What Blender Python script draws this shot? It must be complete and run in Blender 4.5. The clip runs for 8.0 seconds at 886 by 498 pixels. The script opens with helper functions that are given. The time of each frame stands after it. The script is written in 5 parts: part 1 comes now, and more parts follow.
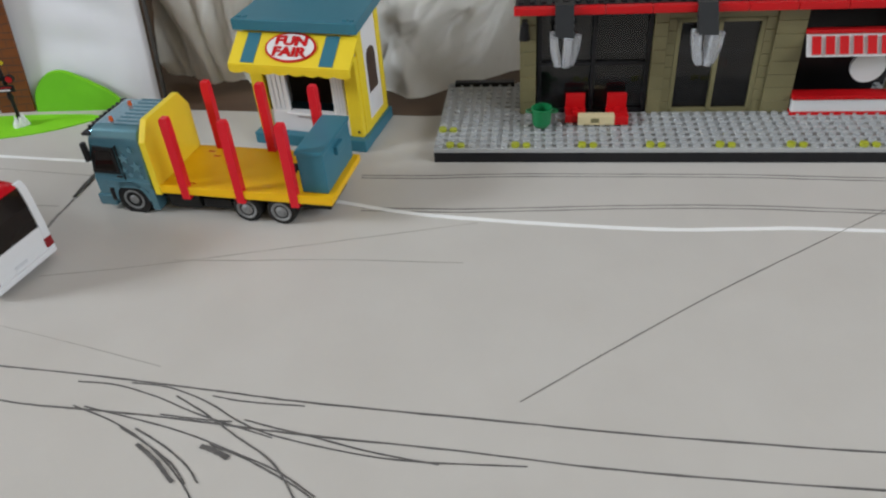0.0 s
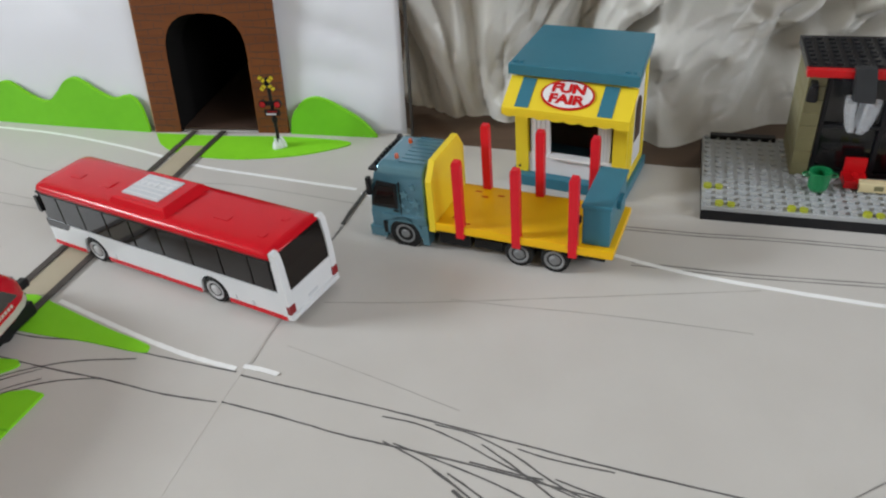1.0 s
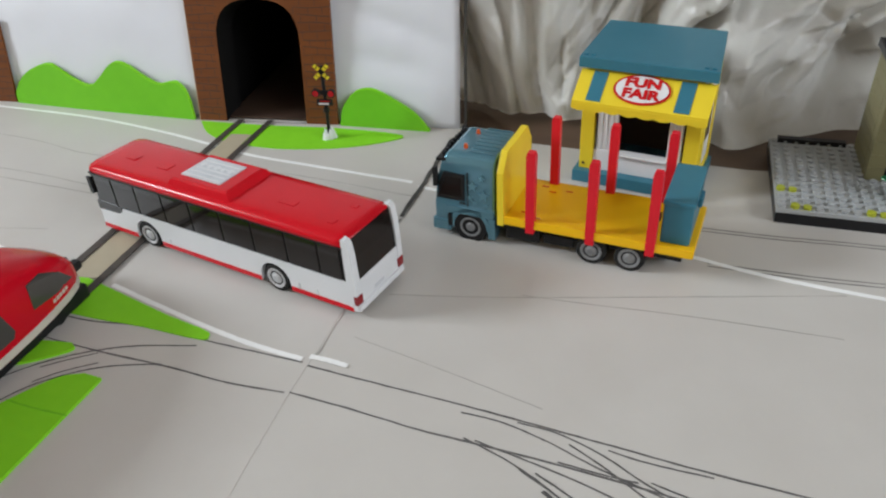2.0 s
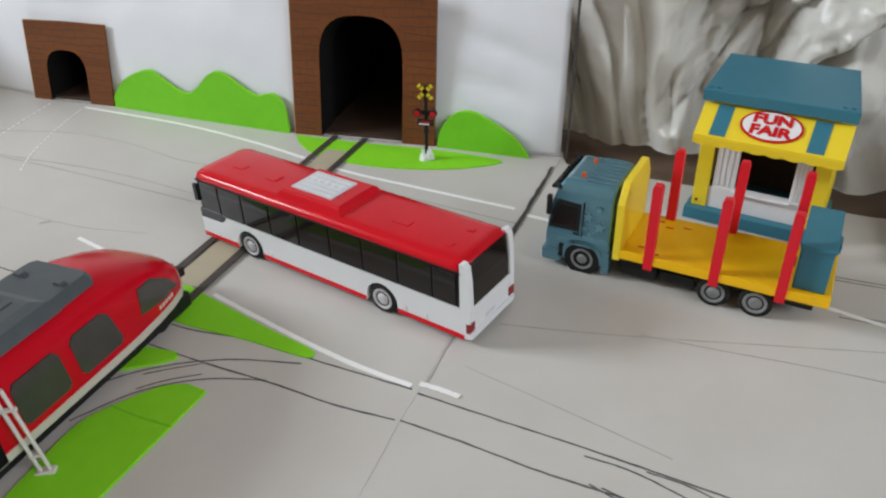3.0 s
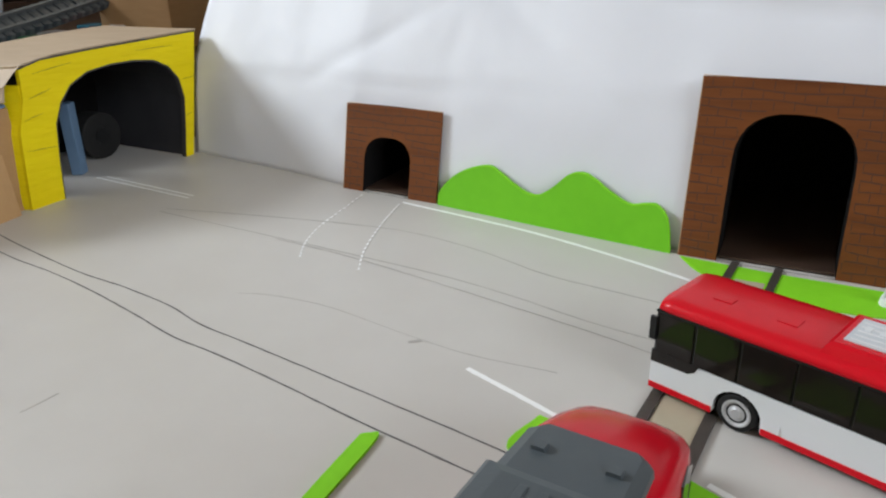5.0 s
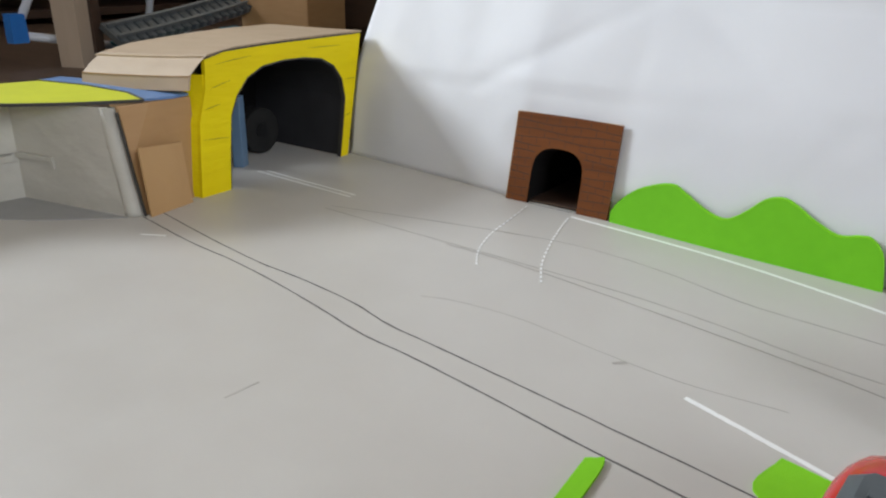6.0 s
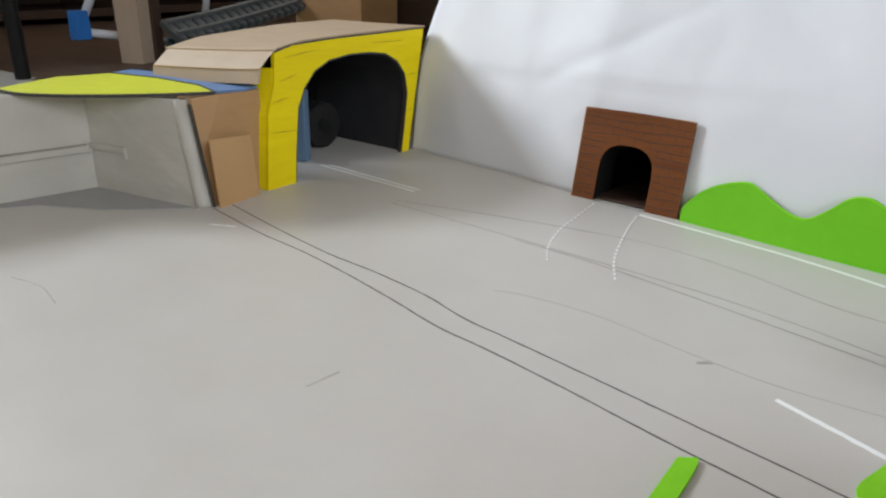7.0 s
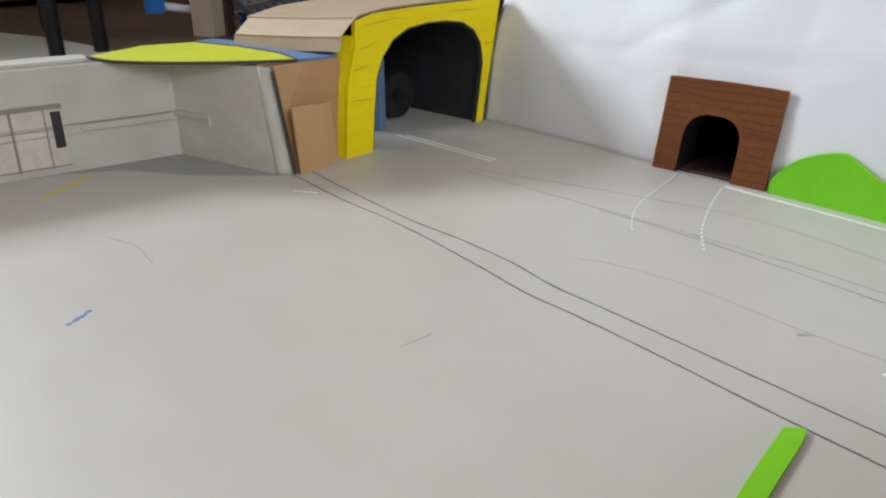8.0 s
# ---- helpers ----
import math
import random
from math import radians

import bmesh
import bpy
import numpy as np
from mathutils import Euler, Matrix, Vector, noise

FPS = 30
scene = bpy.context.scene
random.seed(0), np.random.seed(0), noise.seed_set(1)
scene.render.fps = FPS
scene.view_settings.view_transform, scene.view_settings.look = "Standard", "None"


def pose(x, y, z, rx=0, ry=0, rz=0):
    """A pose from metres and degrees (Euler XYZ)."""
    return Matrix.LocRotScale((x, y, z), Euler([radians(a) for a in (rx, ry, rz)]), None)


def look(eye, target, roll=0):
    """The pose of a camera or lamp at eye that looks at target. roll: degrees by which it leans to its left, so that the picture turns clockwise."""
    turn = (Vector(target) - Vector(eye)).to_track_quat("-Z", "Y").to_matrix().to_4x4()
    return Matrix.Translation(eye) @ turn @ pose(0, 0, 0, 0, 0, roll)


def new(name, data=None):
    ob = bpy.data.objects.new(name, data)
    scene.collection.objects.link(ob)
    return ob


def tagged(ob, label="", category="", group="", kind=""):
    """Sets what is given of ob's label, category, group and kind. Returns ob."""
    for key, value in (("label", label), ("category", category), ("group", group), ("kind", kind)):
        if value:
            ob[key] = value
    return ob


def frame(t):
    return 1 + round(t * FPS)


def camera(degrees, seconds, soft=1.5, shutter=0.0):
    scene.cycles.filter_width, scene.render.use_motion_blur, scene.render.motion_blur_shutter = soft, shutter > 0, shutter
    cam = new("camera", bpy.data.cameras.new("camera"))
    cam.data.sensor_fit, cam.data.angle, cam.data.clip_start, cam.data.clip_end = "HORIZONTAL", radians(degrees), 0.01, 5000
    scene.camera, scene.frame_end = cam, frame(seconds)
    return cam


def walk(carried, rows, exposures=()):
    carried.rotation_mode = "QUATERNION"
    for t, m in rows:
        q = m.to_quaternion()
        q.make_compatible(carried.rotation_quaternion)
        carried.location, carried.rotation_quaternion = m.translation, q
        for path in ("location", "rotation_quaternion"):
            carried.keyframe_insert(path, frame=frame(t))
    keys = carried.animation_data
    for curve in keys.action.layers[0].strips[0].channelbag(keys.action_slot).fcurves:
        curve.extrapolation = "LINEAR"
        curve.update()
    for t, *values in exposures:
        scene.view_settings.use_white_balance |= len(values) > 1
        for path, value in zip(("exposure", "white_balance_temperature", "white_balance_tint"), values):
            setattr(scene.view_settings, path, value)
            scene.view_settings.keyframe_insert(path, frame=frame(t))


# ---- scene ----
cam = camera(61.6, 8.0, soft=2.2)
PATH = [
    (0, (0.128, 0.069, 0.281), (0.064, 1.668, -0.919), -4.5),
    (0.5, (0.086, 0.064, 0.297), (-0.174, 1.659, -0.881), -8.1),
    (1, (0.021, 0.076, 0.309), (-0.336, 1.671, -0.844), -5.4),
    (1.2, (-0.004, 0.076, 0.306), (-0.365, 1.674, -0.84), -4.8),
    (2.3, (-0.031, 0.075, 0.291), (-0.399, 1.691, -0.829), -3.0),
    (2.5, (-0.038, 0.079, 0.291), (-0.432, 1.696, -0.818), -3.0),
    (3, (-0.075, 0.08, 0.284), (-0.545, 1.707, -0.78), -1.8),
    (3.5, (-0.125, 0.087, 0.279), (-0.699, 1.717, -0.727), 0.2),
    (4, (-0.204, 0.118, 0.251), (-0.868, 1.776, -0.65), -1.0),
    (4.5, (-0.273, 0.136, 0.249), (-1.008, 1.786, -0.609), -3.3),
    (5, (-0.319, 0.136, 0.231), (-1.15, 1.778, -0.552), -1.0),
    (5.2, (-0.337, 0.134, 0.228), (-1.225, 1.758, -0.528), 0.0),
    (6.3, (-0.405, 0.112, 0.212), (-1.462, 1.644, -0.519), 0.9),
    (6.5, (-0.409, 0.111, 0.211), (-1.481, 1.633, -0.52), 0.9),
    (7, (-0.415, 0.104, 0.209), (-1.528, 1.595, -0.523), 0.9),
    (7.5, (-0.42, 0.099, 0.207), (-1.585, 1.545, -0.535), 0.4),
    (8, (-0.431, 0.089, 0.201), (-1.64, 1.474, -0.587), 0.2),
]
walk(cam, [(t, look(eye, target, roll)) for t, eye, target, roll in PATH],
     exposures=[(0, -0.16), (1.2, -0.10), (2.5, -0.10), (3.5, -0.12), (5, -0.10), (6.3, -0.16), (8, -0.10)])

# ---- world and light: daylight through two room windows ----
world = bpy.data.worlds.new("sky")
scene.world = world
world.use_nodes = True
wn = world.node_tree
sky = wn.nodes.new("ShaderNodeTexSky")
sky.sky_type = "NISHITA"
sky.sun_disc = False
sky.sun_elevation, sky.sun_rotation = radians(40), radians(200)
wn.nodes["Background"].inputs[1].default_value = 0.1
wn.links.new(sky.outputs[0], wn.nodes["Background"].inputs[0])

ROOM = (-4.6, 2.4, -2.2, 2.3, 3.0)          # x0, x1, y0, y1, height
WIN_W = (-1.00, 0.40, 1.65, 2.75)             # window in the west wall: y0, y1, z0, z1
WIN_E = (-2.0, 0.3, 0.9, 2.2)               # window in the east wall: y0, y1, z0, z1


def window_light(name, at, towards, wide, high, watts, colour):
    lamp = bpy.data.lights.new(name, "AREA")
    lamp.shape, lamp.size, lamp.size_y = "RECTANGLE", wide, high
    lamp.energy, lamp.color = watts, colour
    ob = new(name, lamp)
    ob.matrix_world = look(at, towards)
    return ob


window_light("window_light_west", (ROOM[0] + 0.02, -0.3, 2.2), (-0.5, 0.5, 0.0), 1.30, 1.0, 210, (0.86, 0.935, 1.0))
window_light("window_light_east", (ROOM[1] - 0.02, -0.85, 1.55), (0, -0.1, 0.4), 2.2, 1.2, 62, (0.88, 0.94, 1.0))


# ---- materials ----
def material(name, colour, rough=0.5, colour2=None, scale=60.0, mix=0.5, bump=0.0, bump_scale=400.0, metal=0.0,
             detail=6.0, coat=0.0, spec=0.5, stretch=(1, 1, 1), coords="Object", rough2=None, sheen=0.0, trans=0.0):
    m = bpy.data.materials.new(name)
    m.use_nodes = True
    nt = m.node_tree
    b = nt.nodes["Principled BSDF"]
    b.inputs["Roughness"].default_value = rough
    b.inputs["Metallic"].default_value = metal
    b.inputs["Coat Weight"].default_value = coat
    b.inputs["Specular IOR Level"].default_value = spec
    b.inputs["Sheen Weight"].default_value = sheen
    b.inputs["Transmission Weight"].default_value = trans
    b.inputs["Base Color"].default_value = (*colour, 1)
    tc = nt.nodes.new("ShaderNodeTexCoord")
    mp = nt.nodes.new("ShaderNodeMapping")
    mp.inputs["Scale"].default_value = stretch
    nt.links.new(tc.outputs[coords], mp.inputs[0])
    if colour2:
        n1 = nt.nodes.new("ShaderNodeTexNoise")
        n1.inputs["Scale"].default_value, n1.inputs["Detail"].default_value = scale, detail
        n2 = nt.nodes.new("ShaderNodeTexNoise")
        n2.inputs["Scale"].default_value, n2.inputs["Detail"].default_value = scale * 0.13, 3
        add = nt.nodes.new("ShaderNodeMath")
        add.operation = "MULTIPLY_ADD"
        add.inputs[1].default_value = 0.5
        half = nt.nodes.new("ShaderNodeMath")
        half.operation = "MULTIPLY"
        half.inputs[1].default_value = 0.5
        ramp = nt.nodes.new("ShaderNodeValToRGB")
        ramp.color_ramp.elements[0].position, ramp.color_ramp.elements[1].position = 0.5 - mix / 2, 0.5 + mix / 2
        ramp.color_ramp.elements[0].color, ramp.color_ramp.elements[1].color = (*colour, 1), (*colour2, 1)
        for n in (n1, n2):
            nt.links.new(mp.outputs[0], n.inputs["Vector"])
        nt.links.new(n2.outputs[0], half.inputs[0])
        nt.links.new(n1.outputs[0], add.inputs[0])
        nt.links.new(half.outputs[0], add.inputs[2])
        nt.links.new(add.outputs[0], ramp.inputs[0])
        nt.links.new(ramp.outputs[0], b.inputs["Base Color"])
        if rough2 is not None:
            rr = nt.nodes.new("ShaderNodeMapRange")
            rr.inputs["To Min"].default_value, rr.inputs["To Max"].default_value = rough, rough2
            nt.links.new(n1.outputs[0], rr.inputs[0])
            nt.links.new(rr.outputs[0], b.inputs["Roughness"])
    if bump:
        nb = nt.nodes.new("ShaderNodeTexNoise")
        nb.inputs["Scale"].default_value, nb.inputs["Detail"].default_value = bump_scale, 5
        bp = nt.nodes.new("ShaderNodeBump")
        bp.inputs["Strength"].default_value, bp.inputs["Distance"].default_value = bump, 0.002
        nt.links.new(mp.outputs[0], nb.inputs["Vector"])
        nt.links.new(nb.outputs[0], bp.inputs["Height"])
        nt.links.new(bp.outputs[0], b.inputs["Normal"])
    return m


M = {}
M["card"] = material("grey_card", (0.52, 0.492, 0.460), 0.36, (0.58, 0.556, 0.526), 22, 0.45, 0.03, 900, rough2=0.52)
M["pencil"] = material("pencil", (0.045, 0.043, 0.045), 0.6, (0.17, 0.16, 0.155), 160, 0.5)
M["pencil_faint"] = material("faint_pencil", (0.32, 0.30, 0.28), 0.7, (0.52, 0.49, 0.455), 70, 0.35)
M["tape"] = material("white_tape", (0.93, 0.93, 0.93), 0.45, (0.86, 0.86, 0.85), 150, 0.5, 0.05, 700)
M["yellow_tape"] = material("yellow_tape", (0.8, 0.65, 0.03), 0.5, (0.7, 0.55, 0.03), 90, 0.5)
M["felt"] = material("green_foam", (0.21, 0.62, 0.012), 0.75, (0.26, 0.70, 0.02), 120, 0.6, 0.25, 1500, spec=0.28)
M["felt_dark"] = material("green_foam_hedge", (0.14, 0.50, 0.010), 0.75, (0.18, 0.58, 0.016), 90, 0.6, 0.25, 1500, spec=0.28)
M["rail"] = material("dark_rail_strip", (0.028, 0.023, 0.020), 0.6, (0.075, 0.06, 0.05), 110, 0.5, 0.3, 600)
M["tan"] = material("tan_card", (0.40, 0.34, 0.24), 0.6, (0.47, 0.41, 0.30), 60, 0.5, 0.08, 500)
M["paper"] = material("white_paper", (0.68, 0.695, 0.745), 0.60, (0.735, 0.745, 0.785), 9, 0.5, 0.05, 60)
M["cloth"] = material("grey_satin_cloth", (0.84, 0.815, 0.755), 0.30, (0.91, 0.90, 0.87), 14, 0.5, 0.10, 500, spec=0.6, sheen=0.15)
M["veneer"] = material("brown_wood_veneer", (0.205, 0.066, 0.017), 0.42, (0.115, 0.036, 0.011), 110, 0.4, 0.1, 300, stretch=(0.12, 1, 1.8), spec=0.28)
M["veneer_line"] = material("dark_ink", (0.045, 0.017, 0.010), 0.6, (0.095, 0.035, 0.015), 120, 0.5)
M["veneer_edge"] = material("pale_wood_edge", (0.55, 0.36, 0.2), 0.6, (0.45, 0.28, 0.15), 200, 0.5)
# black that stands in for the shade inside openings
M["black"] = material("matt_black_inside", (0.006, 0.0055, 0.0055), 0.85, (0.011, 0.010, 0.010), 40, 0.5, spec=0.1)
M["dark_paper"] = material("dark_grey_lining", (0.022, 0.022, 0.025), 0.55, (0.045, 0.044, 0.048), 25, 0.5, 0.1, 120, spec=0.25)
M["floor"] = material("brown_floor", (0.065, 0.036, 0.022), 0.5, (0.15, 0.092, 0.060), 9, 0.5, 0.1, 80, stretch=(1, 5, 1))
M["wall"] = material("cream_wall_paint", (0.40, 0.33, 0.25), 0.75, (0.44, 0.37, 0.28), 3, 0.5, 0.05, 90)
M["ceiling"] = material("white_ceiling_paint", (0.62, 0.60, 0.56), 0.8, (0.58, 0.56, 0.52), 3, 0.5)
M["red"] = material("red_plastic", (0.62, 0.006, 0.016), 0.22, (0.56, 0.005, 0.014), 40, 0.5, 0.01, 300, spec=0.22)
M["bus_white"] = material("white_plastic", (0.72, 0.735, 0.76), 0.3, (0.67, 0.685, 0.70), 60, 0.5, coat=0.15)
M["glass"] = material("smoked_plastic_window", (0.010, 0.008, 0.007), 0.06, (0.017, 0.012, 0.010), 30, 0.5, spec=0.3)
M["black_plastic"] = material("black_plastic", (0.010, 0.010, 0.011), 0.4, (0.017, 0.017, 0.017), 90, 0.5, spec=0.2)
M["rubber"] = material("black_rubber", (0.012, 0.012, 0.0125), 0.7, (0.022, 0.021, 0.020), 200, 0.5, 0.1, 900, spec=0.2)
M["rim"] = material("silver_rim", (0.56, 0.56, 0.57), 0.38, (0.44, 0.445, 0.45), 300, 0.5, metal=0.25)
M["grille"] = material("pale_grey_grille", (0.62, 0.64, 0.67), 0.4, (0.50, 0.52, 0.55), 300, 0.5, 0.1, 700)
M["tail"] = material("dark_red_lens", (0.20, 0.010, 0.014), 0.2, (0.28, 0.015, 0.02), 400, 0.5)
M["teal_metal"] = material("teal_metallic_paint", (0.095, 0.235, 0.305), 0.20, (0.115, 0.265, 0.34), 200, 0.5, metal=0.5, coat=0.7)
M["teal"] = material("teal_plastic", (0.035, 0.16, 0.225), 0.36, (0.045, 0.185, 0.255), 60, 0.5, 0.02, 500, spec=0.28)
M["star"] = material("pale_teal_print", (0.135, 0.285, 0.355), 0.3, (0.15, 0.30, 0.37), 200, 0.5, metal=0.4)
M["yellow"] = material("yellow_plastic", (0.88, 0.51, 0.007), 0.36, (0.82, 0.46, 0.007), 60, 0.5, 0.02, 500, spec=0.28)
M["lemon"] = material("lemon_yellow_plastic", (0.84, 0.64, 0.035), 0.38, (0.78, 0.58, 0.03), 60, 0.5, spec=0.28)
M["stake"] = material("red_pink_plastic", (0.72, 0.013, 0.028), 0.33, (0.64, 0.011, 0.022), 90, 0.5, spec=0.28)
M["white"] = material("white_panel", (0.76, 0.75, 0.76), 0.45, (0.70, 0.69, 0.70), 90, 0.5)
M["orange"] = material("orange_lamp", (0.62, 0.09, 0.01), 0.25, (0.5, 0.07, 0.01), 300, 0.5)
M["lego_grey"] = material("grey_brick_plastic", (0.36, 0.375, 0.38), 0.33, (0.41, 0.42, 0.43), 60, 0.5)
M["lego_black"] = material("black_brick_plastic", (0.010, 0.010, 0.012), 0.32, (0.016, 0.016, 0.018), 90, 0.5, spec=0.25)
M["lego_dark"] = material("dark_grey_brick_plastic", (0.024, 0.025, 0.028), 0.35, (0.034, 0.036, 0.038), 90, 0.5, spec=0.25)
M["lego_tan"] = material("olive_tan_brick_plastic", (0.175, 0.158, 0.078), 0.42, (0.205, 0.185, 0.092), 60, 0.5)
M["lego_green"] = material("green_brick_plastic", (0.008, 0.17, 0.055), 0.3, (0.012, 0.20, 0.07), 90, 0.5)
M["lime"] = material("lime_stud_plastic", (0.40, 0.43, 0.03), 0.4, (0.35, 0.38, 0.03), 90, 0.5)
M["lego_red"] = material("red_brick_plastic", (0.58, 0.008, 0.012), 0.3, (0.5, 0.007, 0.01), 90, 0.5, spec=0.28)
M["cream"] = material("cream_brick_plastic", (0.72, 0.62, 0.38), 0.4, (0.66, 0.56, 0.33), 90, 0.5)
M["clear"] = material("clear_lamp_plastic", (0.90, 0.92, 0.95), 0.12, (0.82, 0.85, 0.90), 90, 0.5, trans=0.75)
M["train_grey"] = material("slate_grey_plastic", (0.062, 0.076, 0.086), 0.42, (0.085, 0.10, 0.11), 90, 0.5, 0.05, 500)
M["train_red"] = material("crimson_plastic", (0.58, 0.004, 0.016), 0.22, (0.50, 0.004, 0.014), 60, 0.5, spec=0.16)
M["stripe"] = material("cream_stripe", (0.62, 0.57, 0.50), 0.4, (0.52, 0.47, 0.41), 200, 0.5)
M["white_rod"] = material("off_white_plastic", (0.72, 0.68, 0.65), 0.4, (0.62, 0.58, 0.55), 200, 0.5)
M["yellow_card"] = material("yellow_painted_cardboard", (0.76, 0.58, 0.002), 0.6, (0.90, 0.73, 0.004), 38, 0.5, 0.6, 80, stretch=(1, 0.4, 2.5), spec=0.2)
M["lime_card"] = material("lime_painted_cardboard", (0.64, 0.68, 0.008), 0.6, (0.55, 0.59, 0.006), 60, 0.5, 0.15, 200)
M["blue_card"] = material("blue_painted_cardboard", (0.10, 0.20, 0.42), 0.55, (0.14, 0.25, 0.48), 60, 0.5, 0.15, 200, stretch=(3, 0.6, 1))
M["kraft"] = material("brown_cardboard", (0.40, 0.225, 0.095), 0.65, (0.48, 0.285, 0.13), 30, 0.5, 0.12, 150, stretch=(1, 1, 4))
M["kraft_pale"] = material("pale_cardboard", (0.41, 0.30, 0.20), 0.65, (0.50, 0.38, 0.26), 25, 0.5, 0.2, 110, stretch=(1, 3, 1))
M["kraft_mid"] = material("lighter_brown_cardboard", (0.48, 0.28, 0.12), 0.6, (0.55, 0.335, 0.155), 30, 0.5, 0.15, 150)
M["white_card"] = material("white_painted_cardboard", (0.42, 0.40, 0.355), 0.6, (0.62, 0.60, 0.545), 20, 0.6, 0.8, 45, stretch=(1, 1, 1.6))
M["print"] = material("printed_shopfront", (0.50, 0.43, 0.37), 0.5, (0.66, 0.60, 0.53), 140, 0.4)
M["ink"] = material("black_marker", (0.03, 0.028, 0.026), 0.6, (0.06, 0.055, 0.05), 200, 0.5)
M["post"] = material("pale_wood_post", (0.42, 0.33, 0.25), 0.5, (0.50, 0.40, 0.31), 30, 0.5, 0.1, 200, stretch=(3, 3, 0.4))
M["tube"] = material("white_metal_tube", (0.75, 0.77, 0.82), 0.3, (0.7, 0.72, 0.78), 60, 0.5)
M["blue"] = material("blue_plastic", (0.02, 0.16, 0.55), 0.35, (0.03, 0.2, 0.6), 60, 0.5)
M["track"] = material("grey_track_plastic", (0.12, 0.13, 0.135), 0.4, (0.17, 0.18, 0.185), 90, 0.5)
M["dark_wood"] = material("dark_wood", (0.045, 0.026, 0.018), 0.5, (0.075, 0.042, 0.028), 20, 0.5, stretch=(1, 1, 5))
M["light_wood"] = material("light_wood", (0.42, 0.26, 0.14), 0.5, (0.5, 0.32, 0.18), 20, 0.5, stretch=(1, 5, 1))
M["smoke"] = material("smoked_window_pane", (0.085, 0.08, 0.082), 0.05, (0.055, 0.052, 0.054), 30, 0.5, spec=0.3, trans=0.9)
# pale blue darkened: the dimness inside the tunnel is in the colour
M["blue_pale"] = material("shaded_pale_blue_plastic", (0.11, 0.19, 0.30), 0.4, (0.15, 0.24, 0.36), 40, 0.5)
M["ink_pale"] = material("grey_print_and_crease", (0.20, 0.18, 0.16), 0.6, (0.30, 0.28, 0.25), 90, 0.5)
M["glue"] = material("white_glue", (0.82, 0.84, 0.84), 0.3, (0.72, 0.76, 0.74), 300, 0.5, 0.3, 400)
M["signal_red"] = material("red_signal_lens", (0.5, 0.01, 0.012), 0.25, (0.4, 0.01, 0.012), 400, 0.5)
M["rim_dull"] = material("dull_grey_rim", (0.26, 0.265, 0.27), 0.4, (0.18, 0.185, 0.19), 300, 0.5, metal=0.3)
M["yellow_crease"] = material("dark_yellow_crease", (0.22, 0.16, 0.004), 0.7, (0.42, 0.32, 0.006), 160, 0.5)
M["graphite"] = material("soft_graphite", (0.13, 0.125, 0.12), 0.6, (0.34, 0.32, 0.30), 120, 0.5)
M["glass_grey"] = material("grey_tinted_train_window", (0.075, 0.07, 0.062), 0.07, (0.035, 0.032, 0.03), 45, 0.6, spec=0.4)
M["mat_pale"] = material("pale_grey_patch", (0.50, 0.49, 0.47), 0.7, (0.38, 0.37, 0.35), 6, 0.5, 0.1, 60)
M["card_base"] = material("grey_blue_card", (0.30, 0.30, 0.31), 0.65, (0.42, 0.41, 0.40), 40, 0.6, 0.2, 120)
M["signal_yellow"] = material("yellow_signal_paint", (0.75, 0.62, 0.02), 0.4, (0.68, 0.55, 0.02), 300, 0.5)


# ---- mesh helpers ----
def thing(name, m, label, category, group="", kind=""):
    ob = new(name)
    ob.empty_display_size = 0.02
    ob.matrix_world = m
    return tagged(ob, label, category, group, kind)


def part(name, bm, mat, parent=None, label="", m=None, smooth=False):
    me = bpy.data.meshes.new(name)
    bmesh.ops.recalc_face_normals(bm, faces=bm.faces[:])
    bm.to_mesh(me)
    bm.free()
    for k in (mat if isinstance(mat, (list, tuple)) else [mat]):
        me.materials.append(M[k])
    if smooth:
        me.shade_auto_smooth(angle=radians(40)) if hasattr(me, "shade_auto_smooth") else None
        for p in me.polygons:
            p.use_smooth = True
    ob = new(name, me)
    ob.parent = parent
    if m is not None:
        ob.matrix_local = m
    return tagged(ob, label)


def bevel(bm, w, seg=2):
    if w > 0:
        bmesh.ops.bevel(bm, geom=bm.edges[:], offset=w, segments=seg, profile=0.6, affect="EDGES", clamp_overlap=True)
    return bm


def block(x0, x1, y0, y1, z0, z1, w=0.0, seg=2, bm=None):
    own = bm is None
    bm = bm or bmesh.new()
    vs = [bm.verts.new((x, y, z)) for z in (z0, z1) for x, y in ((x0, y0), (x1, y0), (x1, y1), (x0, y1))]
    for f in ((3, 2, 1, 0), (4, 5, 6, 7), (0, 1, 5, 4), (1, 2, 6, 5), (2, 3, 7, 6), (3, 0, 4, 7)):
        bm.faces.new([vs[i] for i in f])
    return bevel(bm, w, seg) if own else bm


def prism(poly, a, b, plane="xz", w=0.0, seg=2, bm=None):
    """Extrude a 2D outline. plane xz: outline in x and z, from y=a to y=b; xy: from z=a to z=b; yz: from x=a to x=b."""
    own = bm is None
    bm = bm or bmesh.new()

    def at(p, d):
        return {"xz": (p[0], d, p[1]), "xy": (p[0], p[1], d), "yz": (d, p[0], p[1])}[plane]
    lo, hi = [bm.verts.new(at(p, a)) for p in poly], [bm.verts.new(at(p, b)) for p in poly]
    bm.faces.new(lo), bm.faces.new(hi[::-1])
    n = len(poly)
    for i in range(n):
        bm.faces.new((lo[i], hi[i], hi[(i + 1) % n], lo[(i + 1) % n]))
    bmesh.ops.recalc_face_normals(bm, faces=bm.faces[:])
    return bevel(bm, w, seg) if own else bm


